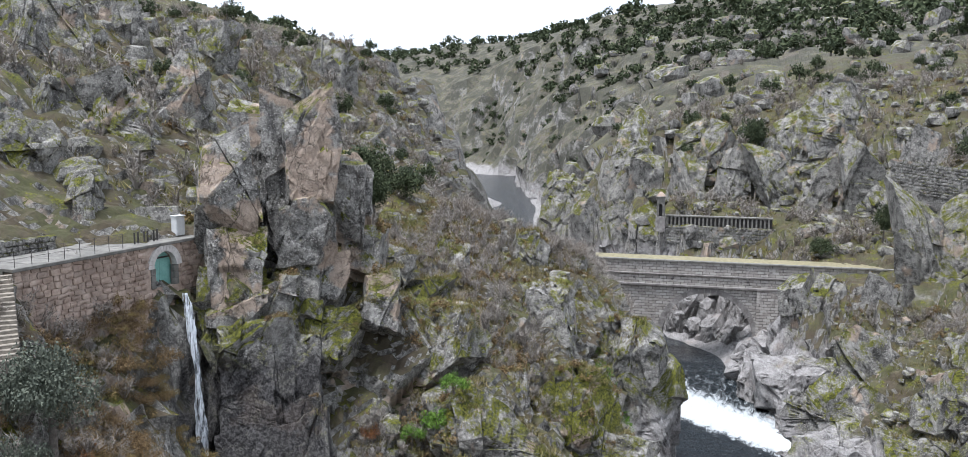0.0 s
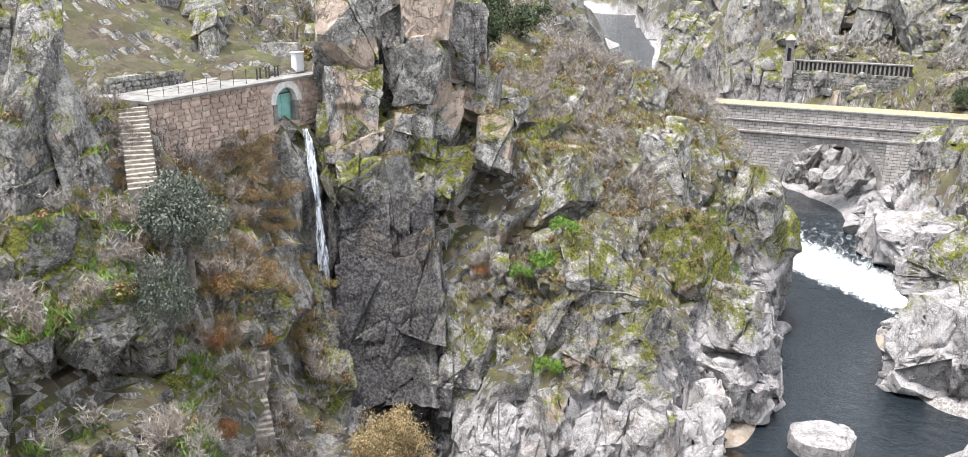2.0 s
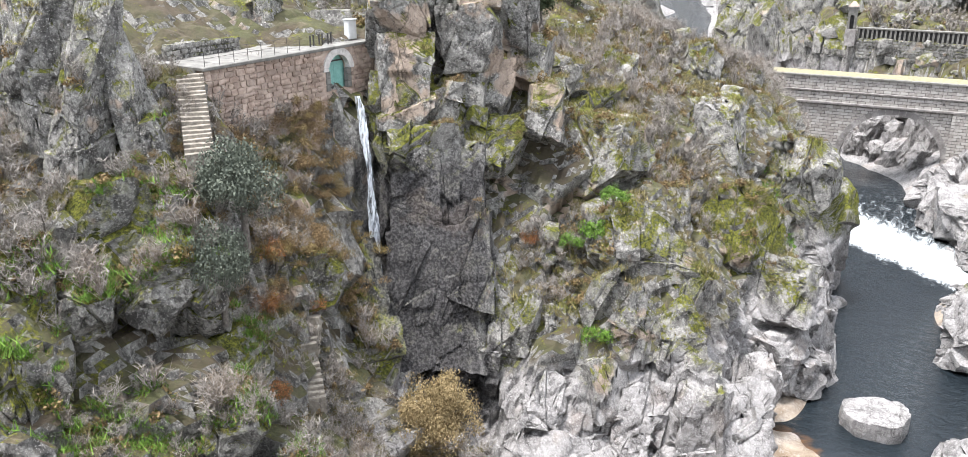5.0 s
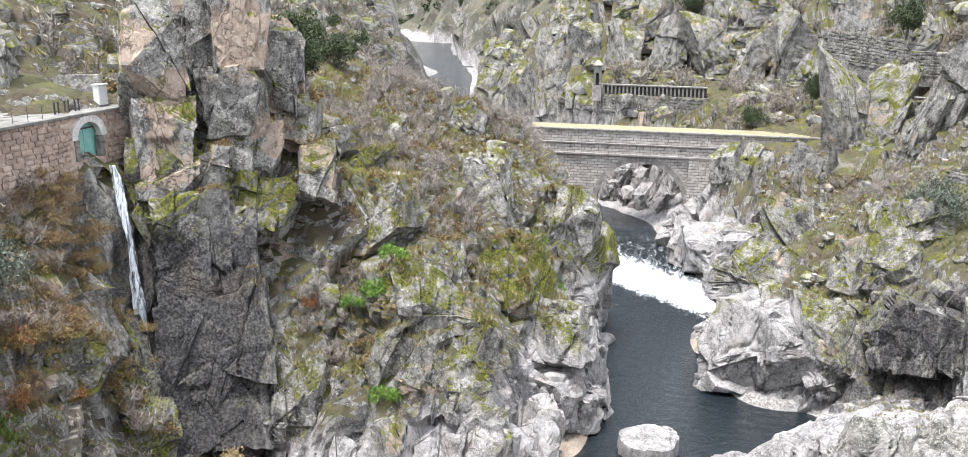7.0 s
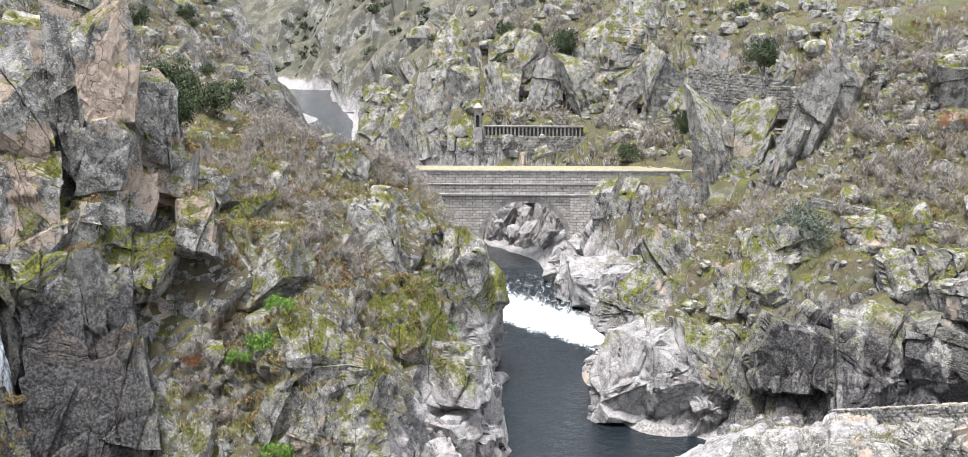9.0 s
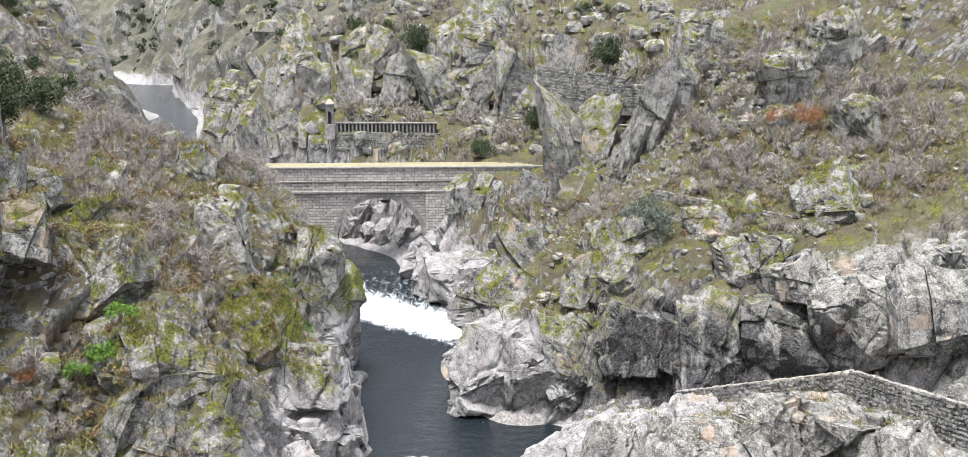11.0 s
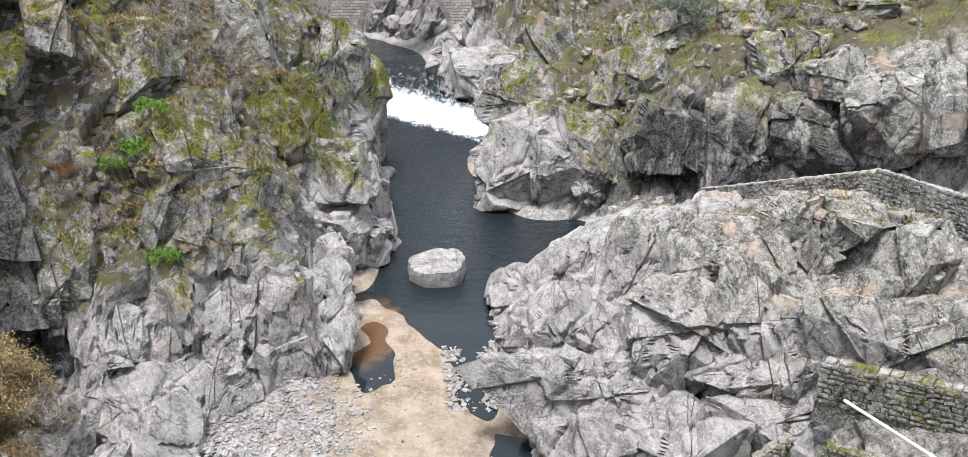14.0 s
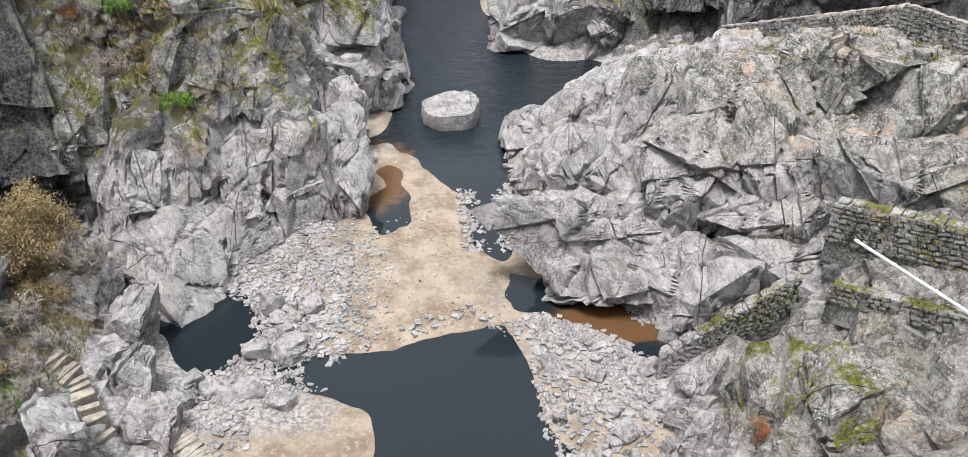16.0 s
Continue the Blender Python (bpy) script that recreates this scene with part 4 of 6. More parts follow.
def corner_points(n, d):
    """Corners of the convex block inside the planes n . p <= d."""
    i, j, k = np.array(list(itertools.combinations(range(len(n)), 3))).T
    m = np.stack([n[i], n[j], n[k]], 1)
    ok = np.abs(np.linalg.det(m)) > 1e-4
    p = np.linalg.solve(m[ok], np.stack([d[i], d[j], d[k]], 1)[ok][..., None])[..., 0]
    return p[np.all(p @ n.T <= d + 1e-5, axis=1)]


@functools.lru_cache(None)
def fan_grid(n):
    """Corner weights and triangles of a triangle split n times along each side."""
    w = [(a / n, b_ / n, (n - a - b_) / n) for a in range(n + 1) for b_ in range(n + 1 - a)]
    at = {(a, b_): q for q, (a, b_) in enumerate((a, b_) for a in range(n + 1) for b_ in range(n + 1 - a))}
    f = []
    for a in range(n):
        for b_ in range(n - a):
            f.append((at[a, b_], at[a + 1, b_], at[a, b_ + 1]))
            if a + b_ < n - 1:
                f.append((at[a + 1, b_], at[a + 1, b_ + 1], at[a, b_ + 1]))
    return np.array(w), np.array(f)


def jointed_rock(seed, half, edge, cuts=12, joints=6, boxy=0.24):
    """A broken block of granite, parted by a few joints into convex pieces with flat faces."""
    r = np.random.default_rng(seed)
    half = np.array(half)
    n = np.concatenate([np.eye(3), -np.eye(3)]) + r.normal(0, boxy, (6, 3))
    n = np.concatenate([n, r.normal(0, 1, (cuts, 3))])
    n /= np.linalg.norm(n, axis=1)[:, None]
    d = np.concatenate([r.uniform(0.84, 1.0, 6), r.uniform(0.84, 1.16, cuts)])
    scale = 1 / half
    n = n * scale
    length = np.linalg.norm(n, axis=1)
    n, d = n / length[:, None], d / length
    family = np.array(Euler(r.uniform(-0.45, 0.45, 3)).to_matrix())
    pieces = [(n, d)]
    for q in range(joints):
        u = family[(0, 2, 1, 0, 2)[q % 5]] + r.normal(0, 0.16, 3)
        u /= np.linalg.norm(u)
        off = r.uniform(-0.55, 0.55) * float(np.abs(u * half).sum()) * 0.75
        out = []
        for pn, pd in pieces:
            c = corner_points(pn, pd) @ u
            if len(c) < 4 or c.min() > off - 0.35 or c.max() < off + 0.35 or r.random() < 0.25:
                out.append((pn, pd))
                continue
            step = r.normal(0, 0.22)
            gap = r.uniform(0.015, 0.05)
            for sign in (1, -1):
                shifted = pd.copy()
                shifted[:len(n)] += sign * step * 0.6
                out.append((np.vstack([pn, sign * u]), np.append(shifted, sign * off - gap * 0.5)))
        pieces = out
    made = []
    for pn, pd in pieces:
        vs, fs, base = [], [], 0
        c = corner_points(pn, pd)
        if len(c) < 4:
            continue
        for un, ud in zip(pn, pd):
            on = c[np.abs(c @ un - ud) < 2e-4 * (1 + abs(ud))]
            on = np.unique(np.round(on, 4), axis=0)
            if len(on) < 3:
                continue
            mid = on.mean(axis=0)
            e1 = on[0] - mid
            e1 /= max(np.linalg.norm(e1), 1e-6)
            e2 = np.cross(un, e1)
            on = on[np.argsort(np.arctan2((on - mid) @ e2, (on - mid) @ e1))]
            for p, q in zip(on, np.roll(on, -1, axis=0)):
                reach = max(np.linalg.norm(p - q), np.linalg.norm(p - mid), np.linalg.norm(q - mid))
                w, f = fan_grid(int(np.clip(math.ceil(reach / edge), 1, 24)))
                vs.append(w @ np.array((p, q, mid)))
                fs.append(f + base)
                base += len(w)
        v, f = np.concatenate(vs), np.concatenate(fs)
        _, first, inverse = np.unique(np.round(v, 3), axis=0, return_index=True, return_inverse=True)
        f = inverse.ravel()[f]
        made.append((v[first], f[(f[:, 0] != f[:, 1]) & (f[:, 1] != f[:, 2]) & (f[:, 0] != f[:, 2])]))
    return made


def rock_block(label, x, y, z, width, height, turn=0, lean=0, depth=0.9, amp=0.24, cuts=12, joints=6, boxy=0.24, roll=0.0, px=8.0, name="rock_crag", group="crags", mat=STONE, loose=1.0):
    """A jointed rock about its middle; lean tips it back into the slope."""
    far = math.sqrt(x * x + y * y + (z - EYE_Z) ** 2)
    seed = int(abs(x * 131 + y * 17 + z * 7)) % 9973
    made = jointed_rock(seed, (width * 0.54, max(width * 0.54 * depth, 1.2), height * 0.54), px * far / 1390, cuts, joints, boxy)
    r = np.random.default_rng(seed + 1)
    m = pose(x, y, z, lean + loose * r.uniform(-8, 6), roll + loose * r.uniform(-14, 14), turn + loose * r.uniform(-28, 28))
    world = np.array(m)
    a = amp * min(1.3, 0.4 + width / 6)
    rock = tagged(new(name), label, "rock", group)
    rock.matrix_world = m
    rock.matrix_basis = m
    points = np.concatenate([v for v, f in made])
    pw = points @ world[:3, :3].T + world[:3, 3]
    away = points / np.maximum(np.linalg.norm(points, axis=1)[:, None], 1e-6)
    rise, joint = blocks(pw, 0.28 * width + 0.35, 500 + seed, (0.8, 1.0, 1.5))
    rough_ = fractal(pw[:, 0] + 0.7 * pw[:, 2], pw[:, 1] - 0.6 * pw[:, 2], 0.9, 3, seed)
    points = points + away * (rise * a * 1.6 - joint * a * 0.7 + rough_ * a * 0.8)[:, None]
    note_top(points @ world[:3, :3].T + world[:3, 3])
    start = 0
    for v, f in made:
        mesh_object("block", points[start:start + len(v)], f, mat).parent = rock
        start += len(v)
    return rock


def crag(label, x, y, z0, z1, width, turn=0.0, lean=(0, 0), depth=1.0, cuts=11, sunk=0.25, group="crags", mat=STONE, boxy=0.22, joints=5):
    """A standing rock between two heights, sunk into the slope behind it."""
    h = (z1 - z0) * (1 + sunk)
    return rock_block(label, x, y, z1 - h / 2, width, h, turn, lean[0], depth, 0.22, cuts, joints, boxy, lean[1], group=group, mat=mat)


LICHEN = "lichen-grey granite crag with mossy ledges"
OCHRE = "tall granite crag with ochre broken face beside the terrace"
OCHRE_PILLARS = (
    (-35.5, 55.6, 34.8, 4.0, 8.3, 33, -3), (-34.8, 54.9, 28.8, 4.5, 7.1, 32, -3), (-35.9, 56.0, 37.4, 1.0, 3.4, 33, -3),
    (-35.3, 58.7, 35.7, 2.6, 11.0, 31, -3), (-33.3, 59.3, 35.5, 2.0, 10.5, 29, -3), (-30.8, 60.1, 37.3, 4.3, 8.7, 27, -3),
    (-31.4, 59.2, 31.6, 4.6, 5.3, 28, -3), (-28.9, 62.1, 33.7, 3.1, 7.2, 25, -3), (-30.8, 58.9, 28.9, 2.7, 4.6, 28, -10),
    (-32.6, 56.3, 26.8, 3.6, 3.3, 30, -14), (-27.8, 63.2, 29.5, 3.3, 4.0, 24, -14), (-25.4, 60.9, 26.3, 2.9, 4.4, 23, -14),
    (-29.7, 60.0, 27.4, 2.9, 3.9, 26, -14),
)
LEDGES = (
    (-34.8, 54.7, 25.6, 4.3, 6.4, 32, -14), (-32.2, 56.5, 24.6, 3.8, 5.8, 30, -16), (-32.8, 54.5, 23.3, 5.7, 4.3, 31, -20), (-29.3, 58.6, 23.4, 4.4, 4.9, 27, -20), (-31.9, 59.5, 27.0, 3.5, 4.0, 28, -16),
)
for row in LEDGES:
    rock_block("mossy granite ledge at the foot of the tall crag", *row, depth=1.2, joints=4, mat=MOSSY, loose=0.5)
for row in OCHRE_PILLARS:
    rock_block(OCHRE, *row, depth=1.1, amp=0.14, cuts=6, joints=3, boxy=0.12, mat=CRAG, loose=0.25)
for row in (
    (-54.6, 77.7, 37, 47.2, 5.8, 35), (-57.0, 80, 37, 46, 4, 20), (-53.9, 66, 34, 43.9, 3.6, 39), (-51.8, 67, 33.5, 42, 3.0, 20), (-55.8, 64.6, 35, 43, 3.0, 55), (-62.2, 65.0, 37, 43.4, 5.8, 43),
    (-78.1, 84.4, 46, 56.7, 8, 42), (-70, 88, 45, 54.0, 6, 30), (-84, 86, 48, 58, 6, 10), (-66, 100, 45, 53, 7, 25), (-48.9, 56.9, 31, 34.5, 1.7, 40),
    (-40.2, 31.9, 28, 38.6, 3.2, 48), (-43.1, 31.5, 29, 37.4, 3.4, 50), (-38.6, 33.2, 27, 35.0, 2.0, 30),
    (-36.0, 26.3, 20.7, 23.4, 2.6, 53, (0, 35)), (-34.9, 30.2, 20.0, 24.2, 3.0, 49, (0, 30)), (-33.4, 31.5, 19, 22.2, 2.4, 20, (10, 30)), (-30.6, 29.4, 13.0, 16.4, 3.0, 45, (0, 35)), (-28.0, 31, 10, 12.8, 2.4, 20, (0, 35)),
    (-37.6, 33.4, 21, 27.2, 3.2, 45), (-36.4, 31.6, 20.5, 26.0, 3.4, 40, (0, 20)), (-62, 130, 44, 52, 6, 20), (-58, 108, 40, 47, 5, 30),
):
    crag(LICHEN, *row)
SPUR_CREST = (
    (-22.1, 66.1, 21.9, 6.8, 6.7, 18, -20), (-26.5, 81.6, 25.6, 3.4, 5.6, 18, -20), (-24.6, 69.1, 24.5, 4.0, 3.2, 20, -20), (-18.4, 60.7, 16.9, 6.3, 6.3, 17, -20),
    (-17.5, 84.4, 20.1, 6.4, 8.0, 12, -20), (-21.3, 95.0, 24.9, 4.3, 5.0, 13, -20), (-12.8, 93.3, 16.9, 4.9, 5.2, 8, -20), (-8.6, 91.5, 15.4, 5.0, 6.5, 6, -22),
    (-12.7, 74.9, 13.4, 6.4, 8.1, 10, -20), (-9.0, 91.9, 8.7, 8.4, 10.5, 6, -20), (-10.0, 76.3, 8.8, 9.3, 6.6, 7, -20),
)
SPUR_FLANK = (
    (-32.3, 57.5, 25.8, 2.3, 4.0, 29, -19), (-31.9, 61.2, 28.1, 2.5, 3.8, 28, -20), (-30.2, 62.8, 26.5, 2.6, 5.1, 26, -20), (-28.1, 67.9, 27.4, 3.5, 4.8, 22, -20),
    (-15.6, 57.9, 11.1, 2.4, 4.9, 15, -18), (-24.9, 53.7, 9.7, 4.3, 6.3, 25, -19), (-21.4, 54.4, 10.4, 3.8, 5.7, 21, -20), (-18.1, 56.8, 11.6, 4.3, 5.8, 18, -20),
    (-26.7, 54.8, 13.3, 2.9, 5.8, 26, -20), (-16.2, 66.9, 17.4, 2.1, 4.7, 14, -20), (-13.7, 60.2, 12.8, 2.9, 4.4, 13, -20),
)
for k, row in enumerate(SPUR_CREST + SPUR_FLANK):
    rock_block("lichen-grey granite outcrop with yellow-green moss on the spur", *row, depth=0.8, joints=4, mat=MOSSY if k in (2, 8, 9, 11, 13) else STONE)
for row in (
    (-32.3, 52.1, 20.9, 3.7, 8.8, 33, -10), (-31.2, 50.8, 13.5, 3.9, 10.5, 32, -13), (-30.1, 54.2, 20.2, 4.8, 8.8, 29, -15), (-28.8, 52.3, 13.1, 4.8, 10.5, 29, -13),
):
    rock_block("sheer black granite face beside the waterfall", *row, depth=0.7, amp=0.2, cuts=3, joints=3, boxy=0.08, loose=0.2)
CLIFF_WEST = (
    (-22.9, 50.2, 2.8, 3.6, 5.4, 25, -14), (-21.4, 51.2, 5.2, 4.5, 6.2, 23, -17), (-19.5, 49.5, 1.8, 8.0, 7.2, 22, -20), (-18.0, 53.1, 6.1, 4.2, 6.6, 19, -20),
    (-15.1, 54.2, 4.5, 4.1, 7.4, 16, -20), (-12.8, 56.4, 6.2, 3.1, 7.2, 13, -20), (-11.0, 55.8, 3.6, 5.8, 10.1, 11, -20), (-9.4, 57.6, 3.2, 6.0, 6.7, 9, -20),
    (-8.4, 64.6, 2.8, 4.2, 9.1, 7, -20), (-7.0, 72.9, 3.0, 6.0, 6.9, 5, -20), (-9.7, 74.2, 7.7, 4.7, 5.3, 7, -20),
)
CLIFF_WEST_UPPER = (
    (-14.6, 52.2, 1.5, 4.3, 6.6, 16, -20), (-6.6, 85.4, 3.8, 3.7, 6.1, 4, -20), (-27.8, 52.4, 8.8, 3.4, 6.4, 28, -18), (-25.2, 53.1, 8.8, 4.3, 5.4, 25, -20),
    (-13.3, 58.6, 10.4, 3.4, 5.4, 13, -20),
)
MASS_FACE = (
    (7.8, 64.8, 1.0, 5.4, 4.5, -7, -20), (7.0, 55.8, 1.8, 3.4, 5.1, -7, -20), (9.9, 50.4, 6.2, 5.7, 5.1, -11, -20), (10.7, 47.4, 4.0, 6.3, 6.0, -13, -20),
    (10.0, 45.5, 1.4, 7.0, 4.7, -12, -20), (16.2, 43.2, 1.7, 8.2, 7.3, -21, -20), (16.8, 47.8, 7.0, 7.0, 8.6, -19, -20), (22.5, 46.4, 9.3, 7.3, 6.2, -26, -20),
    (21.8, 43.9, 6.2, 6.2, 3.6, -26, -20), (15.6, 55.2, 9.5, 5.4, 4.8, -16, -20),
)
MASS_TOP = (
    (21.2, 52.5, 11.2, 8.7, 4.6, -22, -20), (27.5, 45.1, 10.4, 5.7, 5.3, -31, -20), (28.9, 42.3, 9.8, 7.6, 6.2, -34, -20), (11.9, 59.3, 6.9, 4.0, 4.1, -11, -20),
    (26.9, 51.5, 13.3, 6.0, 4.6, -28, -20), (31.3, 47.8, 13.4, 6.3, 5.0, -33, -20), (22.2, 41.4, 4.4, 7.2, 4.3, -28, -20), (16.2, 41.8, 0.1, 5.2, 3.1, -21, -20),
)
for row in CLIFF_WEST + CLIFF_WEST_UPPER:
    rock_block("flood-washed pale granite cliff block with clean joints", *row, depth=0.8, joints=6, boxy=0.26, group="shore rocks")
for row in MASS_FACE:
    rock_block("flood-washed pale granite slab of the eastern rock mass", *row, depth=0.8, joints=6, boxy=0.26, group="shore rocks")
for row in MASS_TOP:
    rock_block("weathered grey granite slab with dry lichen", *row, depth=0.8, joints=6, boxy=0.28)
for row in (
    (-6.5, 91.8, 3.4, 7.4, 2.9, 34), (-5.9, 87.8, 0.0, 4.9, 2.6, 14), (-6.1, 95.8, 5.1, 9.8, 3.2, 24), (-5.6, 84.5, -0.5, 3.6, 2.4, 44), (-6.6, 99.5, 0.5, 6.5, 3.4, 20), (-5.2, 80.5, -0.6, 4.2, 3.0, 10), (-5.6, 76.5, -1.0, 6.5, 4.2, 20),
    (9.2, 90.5, -1, 5, 3.8, 20), (8.0, 93.5, -0.5, 3, 2.4, 30), (11.5, 100, 0, 6, 4.5, 10),
):
    crag("flood-washed pale granite block at the water's edge", *row, cuts=13, depth=1.15, group="shore rocks")
for row in (
    (10.5, 118.5, 1.0, 8.0, 6.0, -6), (5.6, 124.5, 1.0, 6.6, 5.0, 6), (15.5, 119, 3, 9.5, 6.0, -16), (4.6, 131.5, 1.5, 6.0, 5.0, 20), (9.5, 113.0, -0.6, 3.4, 4.0, 40),
    ):
    crag("flood-washed pale granite block beside the bridge", *row, cuts=13, depth=1.15, group="shore rocks", joints=5)
EAST_CLIFF = (
    (11.2, 86.4, 4.6, 8.8, 10.2, -7, -20), (18.7, 84.3, 6.7, 7.6, 9.0, -13, -17), (24.8, 80.3, 9.1, 7.7, 6.8, -17, -20), (30.7, 77.0, 10.5, 7.6, 8.9, -22, -20),
    (36.7, 74.1, 11.4, 8.2, 7.6, -26, -20), (41.7, 70.0, 14.1, 8.0, 7.7, -31, -20), (47.0, 66.0, 15.9, 9.6, 6.4, -35, -20), (17.4, 82.9, 2.9, 4.7, 4.7, -12, -20),
)
EAST_LEDGES = (
    (40.0, 76.3, 15.8, 7.7, 4.8, -28, -20), (44.5, 70.4, 16.7, 9.3, 5.0, -32, -20), (46.1, 86.2, 21.3, 6.1, 8.2, -28, -20), (34.6, 88.6, 18.6, 4.9, 6.0, -21, -20),
    (36.0, 81.4, 16.9, 6.0, 5.3, -24, -20), (22.3, 86.9, 13.6, 6.7, 6.7, -14, -20), (25.3, 90.1, 16.5, 4.9, 4.9, -16, -20), (50.0, 68.7, 19.1, 6.2, 4.4, -36, -20),
)
for row in EAST_CLIFF:
    rock_block("dark granite cliff block under the grassy brow", *row, depth=0.8, joints=6, boxy=0.26)
for row in EAST_LEDGES:
    rock_block("dark lichened granite ledge on the grassy slope", *row, depth=0.8, joints=6, boxy=0.28)
for row in (
    (29.0, 92.0, 16.5, 19.8, 3.6, 10), (39.5, 90, 18, 22.2, 2.8, 30), (57, 100, 27, 33, 5, 10), (52, 112, 31, 37, 6, 0), (62, 118, 36, 43, 7, 10), (46, 128, 36, 42.5, 6, 0),
):
    crag("dark-stained granite outcrop on the grassy slope", *row)
for row in (
    (-7.6, 154.5, 2.0, 6.6, 3.6, 10), (-4.6, 151.0, 2.0, 6.0, 3.2, 50), (-1.6, 148.6, 2.2, 6.4, 3.4, 20), (1.2, 147.0, 2.2, 7.4, 3.2, 70), (-5.4, 155.0, 5.0, 9.6, 3.4, 35), (-2.6, 152.0, 5.0, 9.4, 3.2, 5), (0.6, 150.4, 5.5, 10.4, 3.4, 60),
    (3.4, 150.0, 6.0, 12.0, 3.6, 25), (-6.8, 159.0, 7.0, 12.6, 4.2, 15), (-3.4, 156.5, 8.0, 13.0, 3.8, 65), (0.0, 154.5, 8.0, 13.8, 4.0, 40), (3.4, 155.0, 9.0, 15.0, 4.2, 10), (-9.8, 157.5, 2.0, 8.0, 3.8, 30),
):
    crag("tumbled pale granite block in the pile beyond the arch", *row, cuts=13, depth=1.1, group="arch blocks", joints=3)
BRIDGE_ROCKS = (
    (9.6, 121.1, 4.0, 11, 7.6, -4, -15), (17.1, 104.2, 11.1, 7.5, 6.3, -9, -20), (13.4, 94.6, 8.9, 8.3, 6.5, -8, -20),
)
for row in BRIDGE_ROCKS:
    rock_block("pale-footed granite rock beside the bridge pier", *row, depth=0.6, joints=5)
STAIR_ROCKS = (
    (-38.6, 30.1, 24.0, 4.8, 6.3, 52, -20), (-37.6, 33.1, 24.1, 4.2, 6.1, 49, -17), (-38.2, 24.1, 22.3, 3.0, 9.1, 58, -20), (-35.8, 21.3, 19.4, 2.0, 4.4, 59, -20),
    (-34.0, 47.2, 14.7, 3.7, 6.0, 36, -20), (-31.8, 45.4, 10.1, 3.2, 6.0, 35, -20), (-30.3, 46.1, 6.6, 2.3, 4.3, 33, -20), (-33.7, 41.1, 18.1, 3.7, 4.6, 39, -20),
    (-33.3, 31.8, 15.8, 4.9, 4.6, 46, -20),
)
for row in STAIR_ROCKS:
    rock_block("mossy lichen-grey granite rock beside the stone stairs", *row, depth=0.7, joints=4, mat=MOSSY)
HILL_ROCKS = (
    (-65.2, 67.9, 48.2, 4.1, 7.5, 44, -20), (-66.3, 75.1, 48.6, 5.1, 8.7, 41, -20), (-52.0, 64.7, 39.3, 4.8, 9.6, 39, -20), (-59.7, 85.0, 43.6, 6.4, 9.7, 35, -20),
    (-51.5, 53.8, 37.7, 4.8, 5.9, 44, -20), (-44.2, 51.2, 33.0, 2.0, 4.4, 41, -20), (-56.6, 61.4, 42.2, 2.1, 4.2, 43, -20),
)
FAR_CLIFF = (
    (5.8, 188.1, 29.5, 9.5, 13.6, -2, -20), (14.1, 187.8, 32.8, 9.5, 20.3, -4, -20), (-20.8, 202.8, 33.9, 8.8, 14.7, 6, -20), (-4.6, 196.4, 34.3, 12.7, 11.3, 1, -20),
    (22.3, 189.2, 37.8, 9.6, 12.3, -7, -20), (24.0, 175.9, 26.9, 7.7, 12.8, -8, -20), (27.8, 168.4, 23.7, 8.6, 13.6, -9, -20), (30.0, 137.2, 19.2, 10.0, 18.4, -12, -20),
    (-35.3, 195.8, 19.7, 11.5, 14.4, 10, -20), (-23.5, 193.1, 16.1, 11.3, 11.3, 7, -20), 
)
for row in HILL_ROCKS:
    rock_block("tall lichen-grey crag on the western hillside", *row, depth=0.7, joints=4)
for row in FAR_CLIFF:
    rock_block("upright grey granite cliff on the far bank", *row, depth=0.6, joints=5, amp=0.4)
for row in (
    (36.2, 121.5, 17.0, 35.0, 5.0, -14, (10, 14)), (33.6, 122.5, 14.0, 29.0, 4.0, -14, (10, 14)), (40.0, 120.5, 25, 36.5, 5.0, -10, (8, 10)), (28.4, 135.0, 14.0, 27.6, 4.2, -12, (0, 0)), (26.0, 134.0, 13, 24.5, 3.4, 8, (0, -5)), (30.8, 134.6, 13, 23.6, 3.2, -12, (0, 6)),
    (10.6, 128.2, 7.3, 17.2, 4.6, -6, (4, 0)), (15.0, 127.3, 7.0, 17.8, 5.4, 4, (4, 0)), (19.6, 128.2, 7.0, 17.4, 4.2, -8, (0, 5)), (23.6, 129, 6, 15, 3.6, 10, (0, 0)),
    (24, 172, 22, 36, 7, 5, (0, 4)), (31, 168, 22, 37, 6, 15, (0, 0)), (17, 177, 22, 34, 6, 0, (0, 5)), (9, 181, 22, 35, 6, 10, (0, -4)), (1, 184, 23, 34, 6, 0, (0, 0)), (-8, 186, 23, 32, 6, 10, (0, 0)), (-17, 189, 22, 33, 7, 0, (0, 4)),
    (36, 156, 24, 33, 6, 0, (0, 0)), (29, 152, 21, 29, 5, 10, (0, 0)), (42, 158, 27, 35, 6, 10, (0, 0)), (-21, 176, 8, 22, 6, 8, (0, 0)), (-15, 169, 8, 21.5, 5, 8, (0, 0)), (-28, 184, 8, 23, 7, 8, (0, 0)),
):
    crag("upright slabs of dark lichened granite near the bridge", *row, depth=0.8, sunk=0.35)
